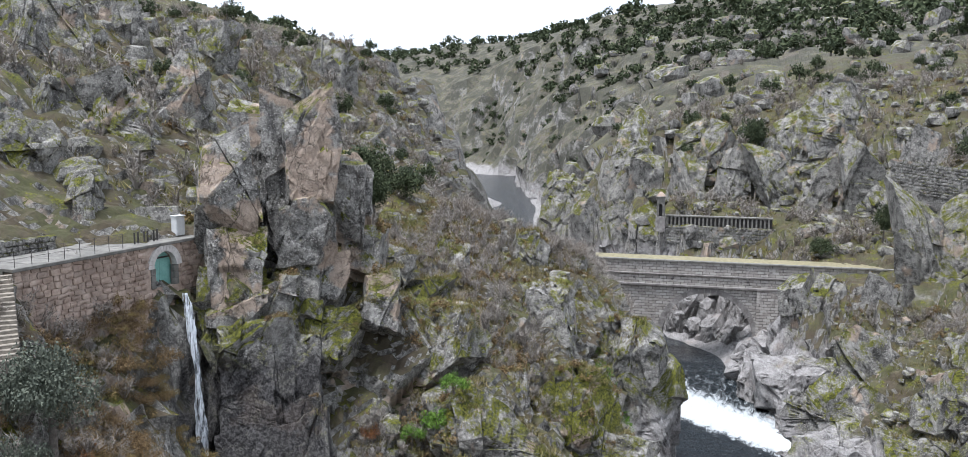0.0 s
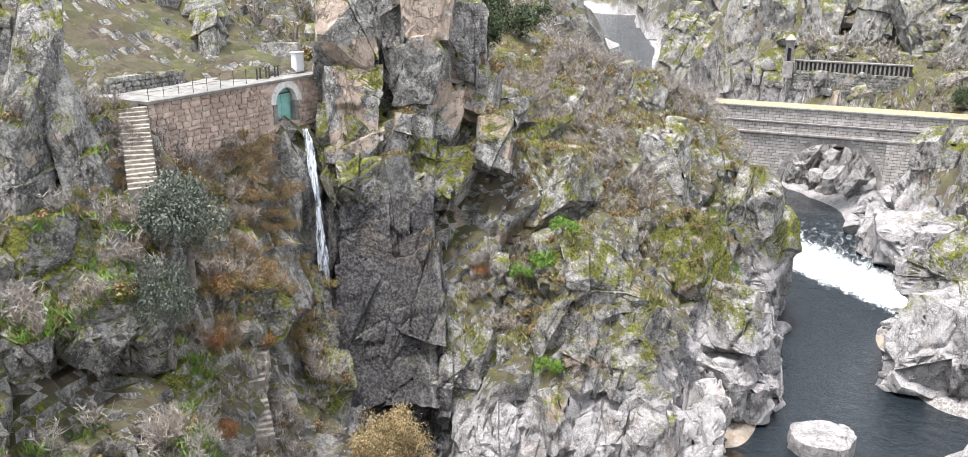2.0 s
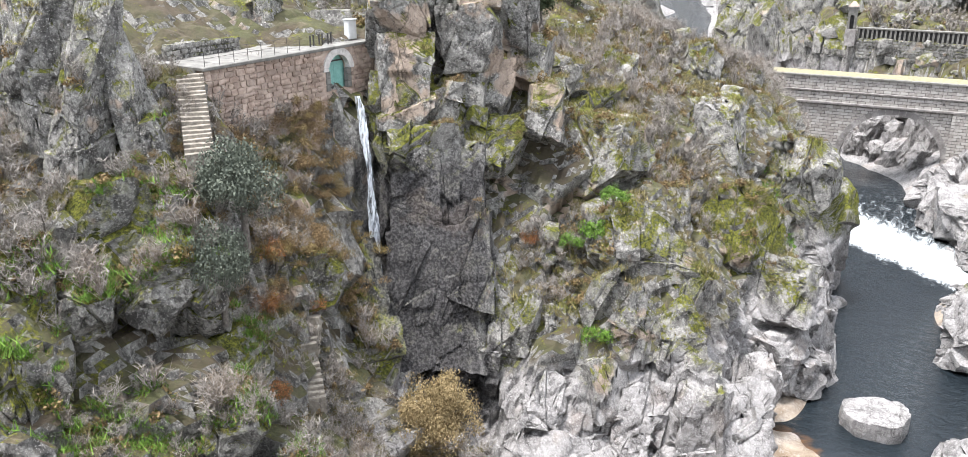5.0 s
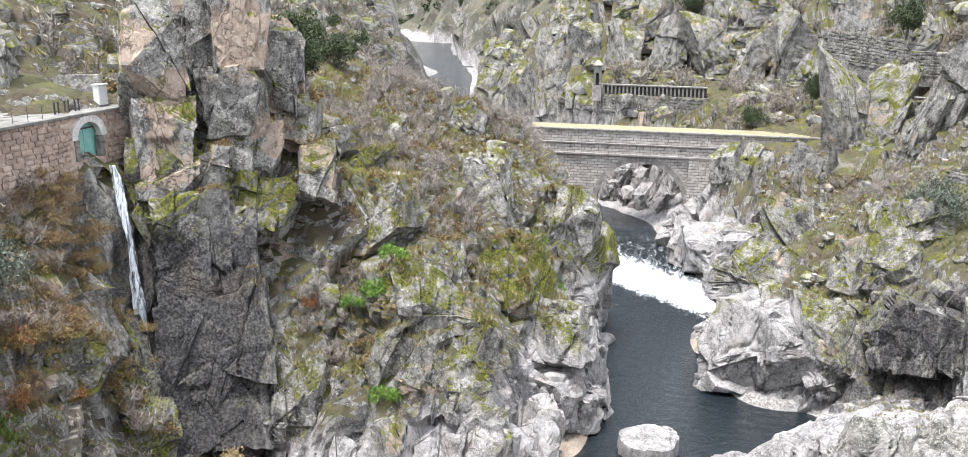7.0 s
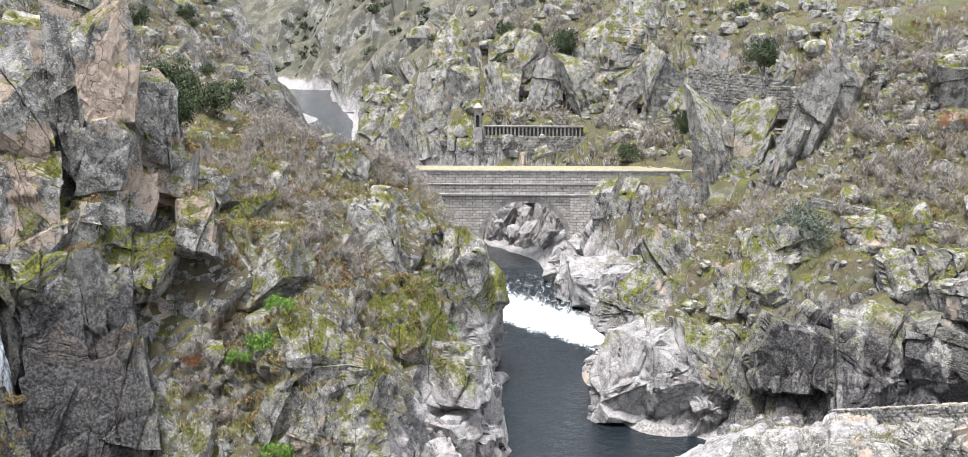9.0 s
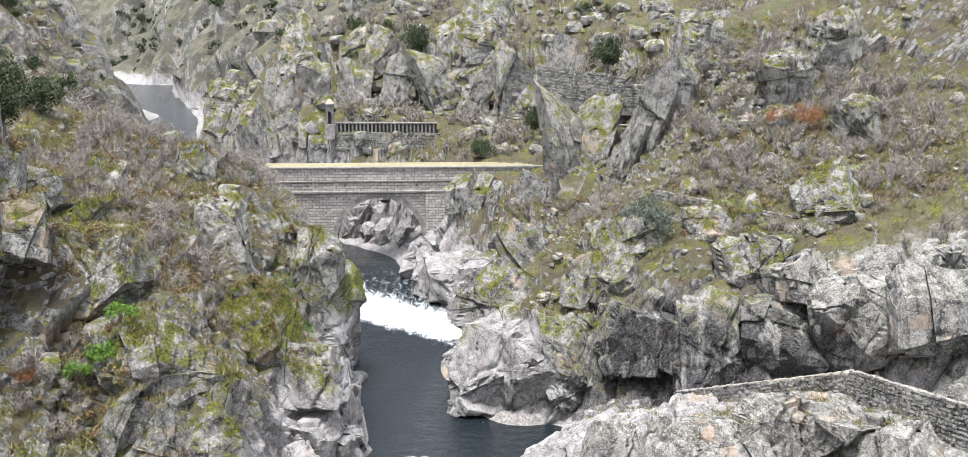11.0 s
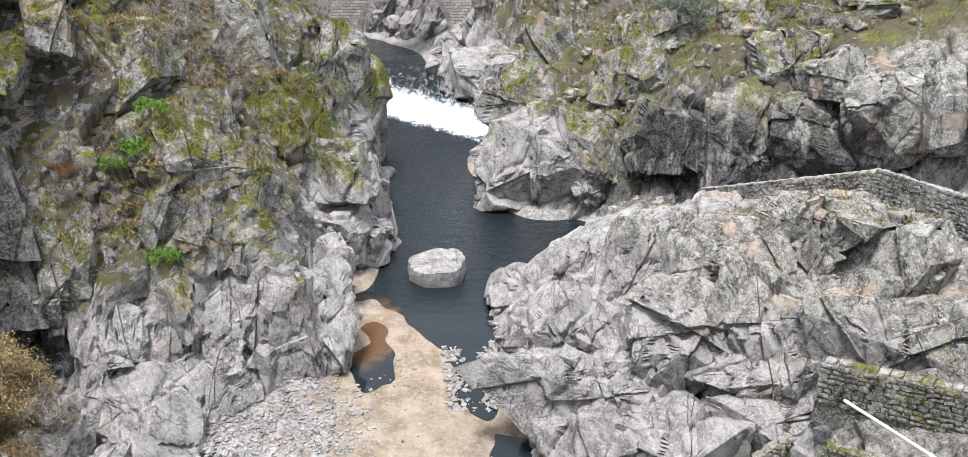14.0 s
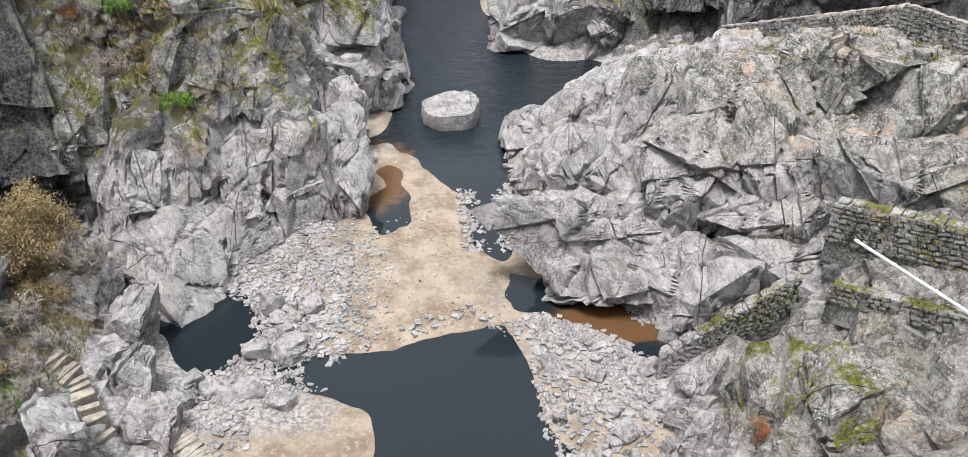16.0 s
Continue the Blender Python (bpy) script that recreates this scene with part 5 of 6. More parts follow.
for row in ((19.4, 27.6, 4.6, 9.2, 3.8, -33), (17.0, 31.0, 1.5, 5.6, 2.8, 10), (14.4, 33.6, 0.2, 3.4, 2.4, 20), (13.6, 30.6, 0.2, 3.0, 2.6, 40),
            (-20.0, 29.9, 2.6, 7.0, 2.4, 34), (-17.2, 33.5, 0.2, 3.2, 2.4, 10), (-19.0, 36.6, 1.0, 4.0, 2.4, 40), (-20.6, 41.4, 0.5, 4.4, 2.6, 10), (-23.4, 43.6, 1.2, 6.4, 3.0, 20)):
    crag("rough pale granite block on the lower bank", *row, cuts=13, depth=1.2, group="shore rocks")

# flat-topped boulder standing in the river
dv, df = cube_sphere(26)
rim = 1 + 0.22 * np.array([noise.noise((x * 1.6, y * 1.6, 3.0)) for x, y, z in dv]) + 0.05 * np.array([noise.noise((x * 5, y * 5, z * 5)) for x, y, z in dv])
dv = np.stack([dv[:, 0] * 2.75 * rim, dv[:, 1] * 2.35 * rim, np.clip(dv[:, 2] * 5.0, -1.6, 1.0) + 0.12 * rim * dv[:, 0]], 1)
rise, joint = blocks(dv, 1.3, 77)
dv[:, 2] += 0.10 * rise - 0.05 * joint
river_boulder = mesh_object("river_boulder", dv, df, STONE)
river_boulder.matrix_basis = pose(0.9, 70.3, 0.55, 0, 0, 15)
tagged(river_boulder, "flat-topped pale boulder with a dark wet foot in the river", "boulder")

# scattered boulders that share eight shapes
SHAPES = []
for k in range(8):
    v, f = rock_shape(900 + k, 5, (1, 0.85, 0.7), 7, 0.25)
    me_ob = mesh_object("boulder", v, f, STONE)
    SHAPES.append(me_ob.data)
    bpy.data.objects.remove(me_ob)
rng = np.random.default_rng(5)


def rubble_spot(x0, x1, y0, y1, z_lo, z_hi):
    for _ in range(60):
        x, y = rng.uniform(x0, x1), rng.uniform(y0, y1)
        z = ground_z(x, y)
        if z_lo <= z <= z_hi:
            return x, y, z
    return None


def scatter_boulders(count, region, z_range, size, label, group):
    for _ in range(count):
        spot = rubble_spot(*region, *z_range)
        if spot is None:
            continue
        s = size[0] + (size[1] - size[0]) * rng.random() ** 2.2
        ob = new("boulder", SHAPES[rng.integers(8)])
        ob.matrix_world = pose(spot[0], spot[1], spot[2] + s * 0.25, rng.uniform(-25, 25), rng.uniform(-25, 25), rng.uniform(0, 360)) @ Matrix.Diagonal((s, s, s, 1))
        ob.matrix_basis = ob.matrix_world
        tagged(ob, label, "boulder", group)


scatter_boulders(70, (-17, -9, 36, 45), (0.1, 1.6), (0.3, 1.1), "angular pale boulder on the gravel bank", "bank boulders")
scatter_boulders(28, (6, 14, 29, 42), (0.1, 1.6), (0.3, 0.9), "angular pale boulder on the gravel bank", "bank boulders")
scatter_boulders(36, (-9, -4, 74, 104), (-0.3, 5), (0.5, 1.3), "pale boulder fallen at the cliff foot", "cliff foot boulders")
scatter_boulders(30, (5, 12, 84, 118), (-0.3, 3), (0.4, 1.2), "pale boulder on the river's gravel spit", "cliff foot boulders")
scatter_boulders(45, (-36, -9, 54, 105), (11, 30), (0.4, 1.3), "lichened boulder in the scrub of the spur", "slope boulders")
scatter_boulders(60, (14, 62, 82, 125), (10, 36), (0.35, 1.3), "lichened boulder on the grassy slope", "slope boulders")
scatter_boulders(40, (46, 80, 72, 124), (16, 58), (0.4, 1.6), "lichened boulder on the upper grassy slope", "slope boulders")
scatter_boulders(20, (-70, -40, 55, 130), (31, 56), (0.6, 1.8), "lichened boulder on the hillside", "slope boulders")
scatter_boulders(25, (-40, -22, 26, 46), (8, 27), (0.3, 0.9), "mossy boulder on the stair slope", "slope boulders")


def scatter_mesh(name, template_list, spots, mat, label, category):
    """Joins many small pieces into one object. spots: x, y, z, size, turn, tilt."""
    vs, fs, base = [], [], 0
    for i, (x, y, z, s, a, tilt) in enumerate(spots):
        v, f = template_list[i % len(template_list)]
        ca, sa, ct, st = math.cos(a), math.sin(a), math.cos(tilt), math.sin(tilt)
        r = np.array(((ca, -sa * ct, sa * st), (sa, ca * ct, -ca * st), (0, st, ct))) * s
        vs.append(v @ r.T + (x, y, z))
        fs.append(f + base)
        base += len(v)
    ob = mesh_object(name, np.concatenate(vs), np.concatenate(fs), mat)
    return tagged(ob, label, category, kind="stuff")


pebbles = [rock_shape(40 + k, 1, (1, 0.8, 0.55), 3, 0.35) for k in range(6)] + [rock_shape(60 + k, 2, (1, 0.8, 0.6), 5, 0.3) for k in range(2)]
spots = []
for region, count, big in (((-17, -7, 37, 50), 2600, 0.26), ((-17, -12, 31, 37), 300, 0.3), ((-9, 4.5, 43, 58), 260, 0.10), ((-9.5, -4.0, 41, 53), 650, 0.17), ((-7.5, -5.5, 40, 54), 300, 0.2), ((5, 14, 28, 43), 1500, 0.3), ((1, 6, 50, 62), 700, 0.28), ((-16, -7, 50, 57), 500, 0.2), ((6, 12, 84, 106), 500, 0.4), ((-8, -4, 74, 100), 250, 0.5)):
    for _ in range(count):
        s = rubble_spot(*region, -0.12, 1.3)
        if s:
            spots.append((s[0], s[1], s[2] + 0.02, 0.05 + big * rng.random() ** 2.5, rng.uniform(0, 6.28), rng.uniform(-0.4, 0.4)))
for a, b_ in zip(LAND_LINES["pool_head"], LAND_LINES["pool_head"][1:]):
    for _ in range(60):
        k = rng.random()
        x, y = a[0] + (b_[0] - a[0]) * k + rng.normal(0, 0.45), a[1] + (b_[1] - a[1]) * k + rng.normal(0, 0.45)
        spots.append((x, y, ground_z(x, y) + 0.04, 0.06 + 0.28 * rng.random() ** 3, rng.uniform(0, 6.28), rng.uniform(-0.3, 0.3)))
scatter_mesh("gravel", pebbles, spots, STONE, "pale grey gravel and cobbles on the river bank", "gravel")

stones = [rock_shape(80 + k, 2, (1, 0.85, 0.7), 6, 0.25) for k in range(6)]
spots = []
for region, count, z_range, big in (((-40, 70, 145, 230), 420, (14, 60), 2.4), ((-85, -40, 55, 200), 380, (31, 60), 2.0), ((14, 64, 82, 128), 700, (10, 40), 0.7), ((44, 56, 108, 122), 260, (28, 38), 0.9), ((-36, -9, 54, 105), 450, (11, 30), 0.6), ((-250, 180, 230, 560), 420, (20, 130), 6.0)):
    for _ in range(count):
        p = rubble_spot(*region, *z_range)
        if p:
            k = big * (0.25 + 0.75 * rng.random() ** 2)
            spots.append((p[0], p[1], p[2] + 0.15 * k, k, rng.uniform(0, 6.28), rng.uniform(-0.4, 0.4)))
scatter_mesh("loose_stones", stones, spots, STONE, "loose lichened stones strewn over the slopes", "stones")


# ---- plants ----
def twig_shape(seed, stems=12, twigs=13, height=1.0, width=0.012, spread_=0.55):
    """A leafless shrub of thin tapering shoots, one metre tall."""
    r = np.random.default_rng(seed)
    v, f = [], []

    def shoot(a, b_, w):
        side = np.cross(b_ - a, r.normal(0, 1, 3))
        side = side / max(np.linalg.norm(side), 1e-6) * w
        k = len(v)
        v.extend((a - side, a + side, b_))
        f.append((k, k + 1, k + 2))

    for _ in range(stems):
        ang, out = r.uniform(0, 6.283), r.uniform(0.1, spread_)
        tip = np.array((math.cos(ang) * out, math.sin(ang) * out, height * r.uniform(0.6, 1.0)))
        mid = tip * 0.5 + r.normal(0, 0.06, 3)
        shoot(np.zeros(3), mid, width * 1.8)
        shoot(mid * 0.85, tip, width * 1.2)
        for _ in range(twigs):
            s = r.uniform(0.25, 1.0)
            a = mid * min(1, 2 * s) if s < 0.5 else mid + (tip - mid) * (2 * s - 1)
            d = r.normal(0, 1, 3)
            d[2] = abs(d[2]) * 0.7 + 0.25
            shoot(a, a + d / np.linalg.norm(d) * r.uniform(0.15, 0.42), width * 0.7)
    return np.array(v), np.array(f)


def leaf_shape(seed, clumps=16, leaves=60, leaf=0.07, flat=0.75, puff=0.24, low=0.15):
    """A crown of small leaves in clumps with gaps between them, about one metre in radius."""
    r = np.random.default_rng(seed)
    v, f = [], []
    for _ in range(clumps):
        d = r.normal(0, 1, 3)
        d /= np.linalg.norm(d)
        d[2] = abs(d[2]) if r.random() < 0.8 else d[2] * 0.4
        c = d * r.uniform(0.35, 0.86) * np.array((1, 1, flat)) + (0, 0, low)
        p = puff * r.uniform(0.7, 1.4)
        e = r.normal(0, 1, (leaves, 3))
        e = e / np.linalg.norm(e, axis=1)[:, None] * (p * r.uniform(0.45, 1.0, (leaves, 1)))
        for q in e:
            a = c + q
            u = np.cross(q + r.normal(0, p * 0.6, 3), r.normal(0, 1, 3))
            u = u / max(np.linalg.norm(u), 1e-6) * leaf * r.uniform(0.6, 1.3)
            w = np.cross(u, q + r.normal(0, p * 0.5, 3))
            w = w / max(np.linalg.norm(w), 1e-6) * leaf * r.uniform(0.5, 1.0)
            k = len(v)
            v.extend((a - u, a + w, a + u, a - w * 0.6))
            f.append((k, k + 1, k + 2, k + 3))
    return np.array(v), np.array(f)


def tuft_shape(seed, blades=12, height=0.5):
    r = np.random.default_rng(seed)
    v, f = [], []
    for _ in range(blades):
        a = np.append(r.normal(0, 0.22, 2), -0.05)
        tip = a + np.append(r.normal(0, 0.22, 2), height * r.uniform(0.4, 1.0))
        s = r.normal(0, 1, 3) * (1, 1, 0)
        s = s / np.linalg.norm(s) * 0.035
        k = len(v)
        v.extend((a - s, a + s, tip))
        f.append((k, k + 1, k + 2))
    return np.array(v), np.array(f)


slope_x = np.gradient(TOP_Z, GX, axis=1)
slope_y = np.gradient(TOP_Z, GY, axis=0)
slopes = np.hypot(slope_x, slope_y)
patchy = fractal(X, Y, 14.0, 3, 31)


def green_spots(count, region, z_range, steep_max, size, patch=-9.0, lift=0.0, seed=1, soil=False):
    r = np.random.default_rng(seed)
    out, tries = [], 0
    while len(out) < count and tries < count * 30:
        tries += 1
        x, y = r.uniform(region[0], region[1]), r.uniform(region[2], region[3])
        i, j = int(np.searchsorted(GX, x)), int(np.searchsorted(GY, y))
        z = TOP_Z[j, i]
        if not z_range[0] < z < z_range[1] or slopes[j, i] > steep_max or patchy[j, i] < patch or (soil and z - LAND_Z[j, i] > 0.4):
            continue
        if -8 < x - (-0.5) < 26 and 136 < y < 144.5 or (-45 < x < -36 and 38 < y < 57 and z > 30.3):
            continue
        out.append((GX[i], GY[j], z + lift, size[0] + (size[1] - size[0]) * r.random() ** 1.6, r.uniform(0, 6.28), r.normal(0, 0.15)))
    return out


twigs_near = [twig_shape(k, 12, 14, 1.0, 0.018) for k in range(6)]
twigs_far = [twig_shape(50 + k, 9, 11, 1.0, 0.03) for k in range(4)]
SPUR = (-36, -8, 53, 106)
EAST = (14, 66, 82, 128)
WESTHILL = (-85, -36, 55, 190)
STAIRS = (-44, -22, 22, 46)
BEYOND = (-40, 75, 142, 230)
bare = green_spots(620, SPUR, (10, 33), 3.5, (0.7, 2.2), -0.1, -0.05, 1, True) + green_spots(300, EAST, (12, 40), 2.5, (0.8, 2.2), 0.0, -0.05, 2, True)
bare += green_spots(700, STAIRS, (5, 34), 2.6, (0.6, 1.9), -0.4, -0.05, 3) + green_spots(150, (48, 84, 72, 126), (16, 60), 3, (1.0, 2.6), -0.2, -0.05, 51) + green_spots(220, (38, 66, 92, 124), (20, 40), 3, (1.5, 3.0), -9, -0.05, 4)
bare += green_spots(220, (-29, -11, 116, 137), (10, 24), 3, (1.5, 3.2), -9, -0.05, 5)
scatter_mesh("bare_shrubs", twigs_near, bare, TWIG, "leafless grey-brown shrubs on the gorge slopes", "shrub")
bare = green_spots(600, WESTHILL, (20, 60), 2.2, (1.2, 3.2), -0.2, -0.1, 6) + green_spots(650, BEYOND, (13, 52), 2.2, (1.4, 3.4), -0.2, -0.1, 7)
bare += green_spots(420, (-260, 180, 230, 600), (20, 120), 2.2, (3, 6), -0.1, -0.2, 8)
scatter_mesh("bare_shrubs", twigs_far, bare, TWIG, "leafless grey-violet shrubs on the far hillsides", "shrub")
dry = [leaf_shape(70 + k, 9, 18, 0.10, 0.6, 0.3, 0.1) for k in range(4)]
spots = green_spots(560, SPUR, (10, 32), 2.5, (0.4, 1.2), -0.3, 0, 9) + green_spots(240, STAIRS, (6, 34), 2.6, (0.35, 1.0), -0.1, 0, 10) + green_spots(420, EAST, (12, 42), 1.8, (0.4, 1.1), -0.2, 0, 11)
spots += green_spots(130, WESTHILL, (25, 60), 2.2, (0.6, 1.4), -0.1, 0, 12) + green_spots(130, BEYOND, (16, 50), 2.2, (0.7, 1.5), -0.1, 0, 13)
scatter_mesh("dry_scrub", dry, spots, DRY, "low brown dry scrub and bracken on the slopes", "scrub")
tangle = green_spots(220, (-38.5, -32.6, 37.5, 48.8), (9, 28.2), 9, (0.5, 1.15), -9, 0.1, 14) + green_spots(40, (-38.0, -34.0, 30.5, 36.0), (18, 29), 9, (0.4, 0.9), -9, 0.1, 37)
briar = [leaf_shape(170 + k, 12, 46, 0.05, 0.7, 0.32, 0.1) for k in range(4)]
scatter_mesh("bramble_curtain", briar, tangle, DRY, "brown bramble tangle hanging below the terrace wall", "bramble")
tufts = [tuft_shape(100 + k) for k in range(5)]
spots = green_spots(9000, SPUR, (10, 33), 1.9, (0.5, 1.3), -0.5, 0, 15) + green_spots(2600, (44, 86, 66, 128), (15, 60), 1.6, (0.6, 1.4), -0.6, 0, 52) + green_spots(5200, EAST, (9, 42), 1.3, (0.5, 1.3), -0.5, 0, 16) + green_spots(7500, STAIRS, (3, 36), 2.4, (0.35, 0.9), -0.8, 0, 17)
spots += green_spots(3000, WESTHILL, (25, 60), 1.4, (0.9, 2.0), -0.5, 0, 18) + green_spots(3000, BEYOND, (16, 50), 1.4, (0.9, 2.0), -0.5, 0, 19) + green_spots(900, (14, 42, 40, 74), (6, 18), 1.0, (0.4, 0.9), -0.2, 0, 20)
scatter_mesh("winter_grass", tufts, spots, GRASS, "tufts of winter grass, olive and straw-coloured", "grass")

fresh = green_spots(2600, (-38, -23, 20, 34), (4, 30), 2.6, (0.6, 1.25), -0.3, 0.05, 34) + green_spots(700, (-16, -8, 84, 100), (8, 16), 3.0, (0.3, 0.7), -0.3, 0, 35) + green_spots(400, (16, 40, 84, 100), (9, 22), 1.2, (0.3, 0.6), 0.15, 0, 36)
scatter_mesh("fresh_grass", tufts, fresh, GREEN, "patches of bright fresh green grass", "grass")

# trees and bushes, each a thing of its own
KINDS = {}


def bush_kind(key, seeds, clumps, leaves, leaf, leaf_mat, flat=0.75, puff=0.26, trunk=True):
    out = []
    for s in seeds:
        v, f = leaf_shape(s, clumps, leaves, leaf, flat, puff, 0.45 if trunk else 0.15)
        crown = mesh_object("crown", v, f, leaf_mat)
        tv, tf = [], []
        r = np.random.default_rng(s)
        stem = ((0, 0, -0.6, 0.10), (0.03, 0.02, 0.0, 0.075), (0.0, 0.05, 0.35, 0.05), (0.06, 0.0, 0.8, 0.02))
        for x_, y_, z_, rad in stem:
            tv += [(x_ + rad * math.cos(q * 1.0472), y_ + rad * math.sin(q * 1.0472), z_) for q in range(6)]
        tf = [(6 * h + q, 6 * h + (q + 1) % 6, 6 * h + 6 + (q + 1) % 6, 6 * h + 6 + q) for h in range(3) for q in range(6)]
        wood = mesh_object("trunk", np.array(tv), np.array(tf), BARK, True)
        out.append((crown.data, wood.data))
        bpy.data.objects.remove(crown)
        bpy.data.objects.remove(wood)
    KINDS[key] = out


def bush(key, name, label, category, x, y, z, rx, rz, group="", turn=None):
    crown, wood = KINDS[key][rng.integers(len(KINDS[key]))]
    e = thing(name, label, category, group, at=pose(x, y, z, 0, 0, rng.uniform(0, 360) if turn is None else turn) @ Matrix.Diagonal((rx, rx, rz, 1)))
    for nm, me in (("crown", crown), ("trunk", wood)):
        o = new(nm, me)
        o.parent = e
    return e


bush_kind("oak", (1, 2, 3), 46, 100, 0.05, OAK, 0.8, 0.28)
bush_kind("oak_far", (4, 5, 6, 7), 20, 26, 0.11, OAK)
bush_kind("oak_mid", (15, 16, 17), 26, 38, 0.075, OAK, 0.8, 0.28)
bush_kind("olive", (8, 9), 50, 190, 0.03, OLIVE, 0.85, 0.28)
bush_kind("gold", (10,), 90, 260, 0.019, GOLD, 0.95, 0.22)
bush_kind("green", (11, 12), 16, 80, 0.055, GREEN, 0.7, 0.3)
bush_kind("rust", (13, 14), 26, 90, 0.032, RUST, 0.8, 0.3)

bush("gold", "round_bush", "large round golden-brown bush at the foot of the waterfall", "bush", -26.0, 43.9, 5.4, 3.4, 4.8)
bush("gold", "round_bush", "golden-brown bush hanging over the cascade", "bush", -25.4, 43.0, 3.4, 2.6, 3.0)
bush("olive", "grey_green_tree", "grey-green evergreen tree beside the stone stairs", "tree", -32.4, 34.2, 24.6, 2.7, 3.6)
bush("olive", "grey_green_tree", "grey-green evergreen tree beside the stone stairs", "tree", -32.2, 31.8, 21.0, 2.0, 3.4)
bush("olive", "holm_oak", "dense blue-green holm oak bush on the grassy slope", "bush", 28.0, 90.6, 17.0, 3.5, 4.2)
bush("oak", "holm_oak", "dark green holm oak above the cliff", "tree", 4.9, 186, 35.0, 3.4, 5.0)
bush("oak", "holm_oak", "dark green holm oak above the cliff", "tree", 38, 152, 33.5, 3.2, 4.6)
bush("oak", "holm_oak", "dark green holm oak bush beside the bridge", "bush", 14.9, 146, 18.6, 2.4, 2.6)
bush("oak", "holm_oak", "dark green holm oak bush beside the bridge", "bush", 24.4, 149, 22.4, 1.7, 4.0)
for x, y, z, s in ((-34.1, 77.9, 33.5, 3.0), (-32.6, 75.0, 32, 2.4), (-36, 84, 32, 2.2), (-37, 96, 31, 2.6)):
    bush("oak", "holm_oak", "dark holm oak bush behind the tall crag", "bush", x, y, z, s, s * 1.2, "hillside oaks")
for x, y, z, s in ((-20.4, 58.7, 11.8, 1.1), (-19.0, 58.9, 11.9, 0.9), (-18.5, 54.6, 9.4, 1.0), (-22.0, 58.0, 13.0, 0.8)):
    top = TOP_Z[np.searchsorted(GY, y), np.searchsorted(GX, x)]
    bush("green", "green_shrub", "bright green leafy shrub on the spur", "shrub", x, y, max(z, float(top) + 0.1), s * 1.35, s * 1.5, "green shrubs")
for x, y, s in ((-34.5, 38.9, 1.3), (-33.5, 36.6, 1.1), (-31.0, 33.5, 1.3), (-33.0, 40.5, 1.2), (16.0, 28.9, 0.9), (52, 104, 2.2), (49, 106, 1.8), (-25, 57, 0.9)):
    bush("rust", "rusty_shrub", "rust-coloured autumn shrub among the rocks", "shrub", x, y, ground_z(x, y) + 0.1, s, s * 1.2, "rusty shrubs")
for k, (x, y, z, s, a, _) in enumerate(green_spots(46, (-90, -36, 70, 210), (26, 64), 2.2, (1.1, 2.6), -0.2, -0.1, 22)):
    bush("oak_mid", "holm_oak", "dark green holm oak on the western hillside", "bush", x, y, z, s, s * 1.15, "hillside oaks")
for k, (x, y, z, s, a, _) in enumerate(green_spots(60, (-40, 90, 168, 260), (30, 75), 2.5, (1.4, 3.2), -0.2, -0.1, 23)):
    bush("oak_mid", "holm_oak", "dark green holm oak on the eastern hillside", "bush", x, y, z, s, s * 1.15, "hillside oaks")
for k, (x, y, z, s, a, _) in enumerate(green_spots(150, (-330, 200, 260, 520), (40, 150), 3, (2.6, 5.5), -0.3, -0.3, 24)):
    bush("oak_far", "holm_oak", "distant holm oak on the upper slopes", "tree", x, y, z, s, s * 1.05, "distant oaks")
wood_shapes = [leaf_shape(200 + k, 10, 9, 0.2, 0.8, 0.32, 0.4) for k in range(6)]
spots = green_spots(900, (-330, 220, 280, 640), (55, 150), 3, (3.0, 6.5), -0.45, -0.2, 26) + green_spots(900, (-480, 330, 440, 1050), (84, 170), 3, (5.0, 9.0), -0.6, -0.3, 25)
spots += green_spots(380, (-230, -15, 290, 740), (9, 95), 9, (2.2, 5.0), -0.7, -0.2, 38)
scatter_mesh("far_oak_wood", wood_shapes, spots, OAK, "far dark green holm oak scrub along the skyline", "woods")


# ---- bridge ----
B_Y, B_LOW, B_W = 138.0, 2.0, 5.0
ARCH_X, ARCH_R, ARCH_SPRING = -2.4, 7.0, 6.2
bridge = thing("stone_bridge", "grey ashlar stone arch bridge with a grass-grown deck", "bridge", at=pose(0, B_Y, 0))


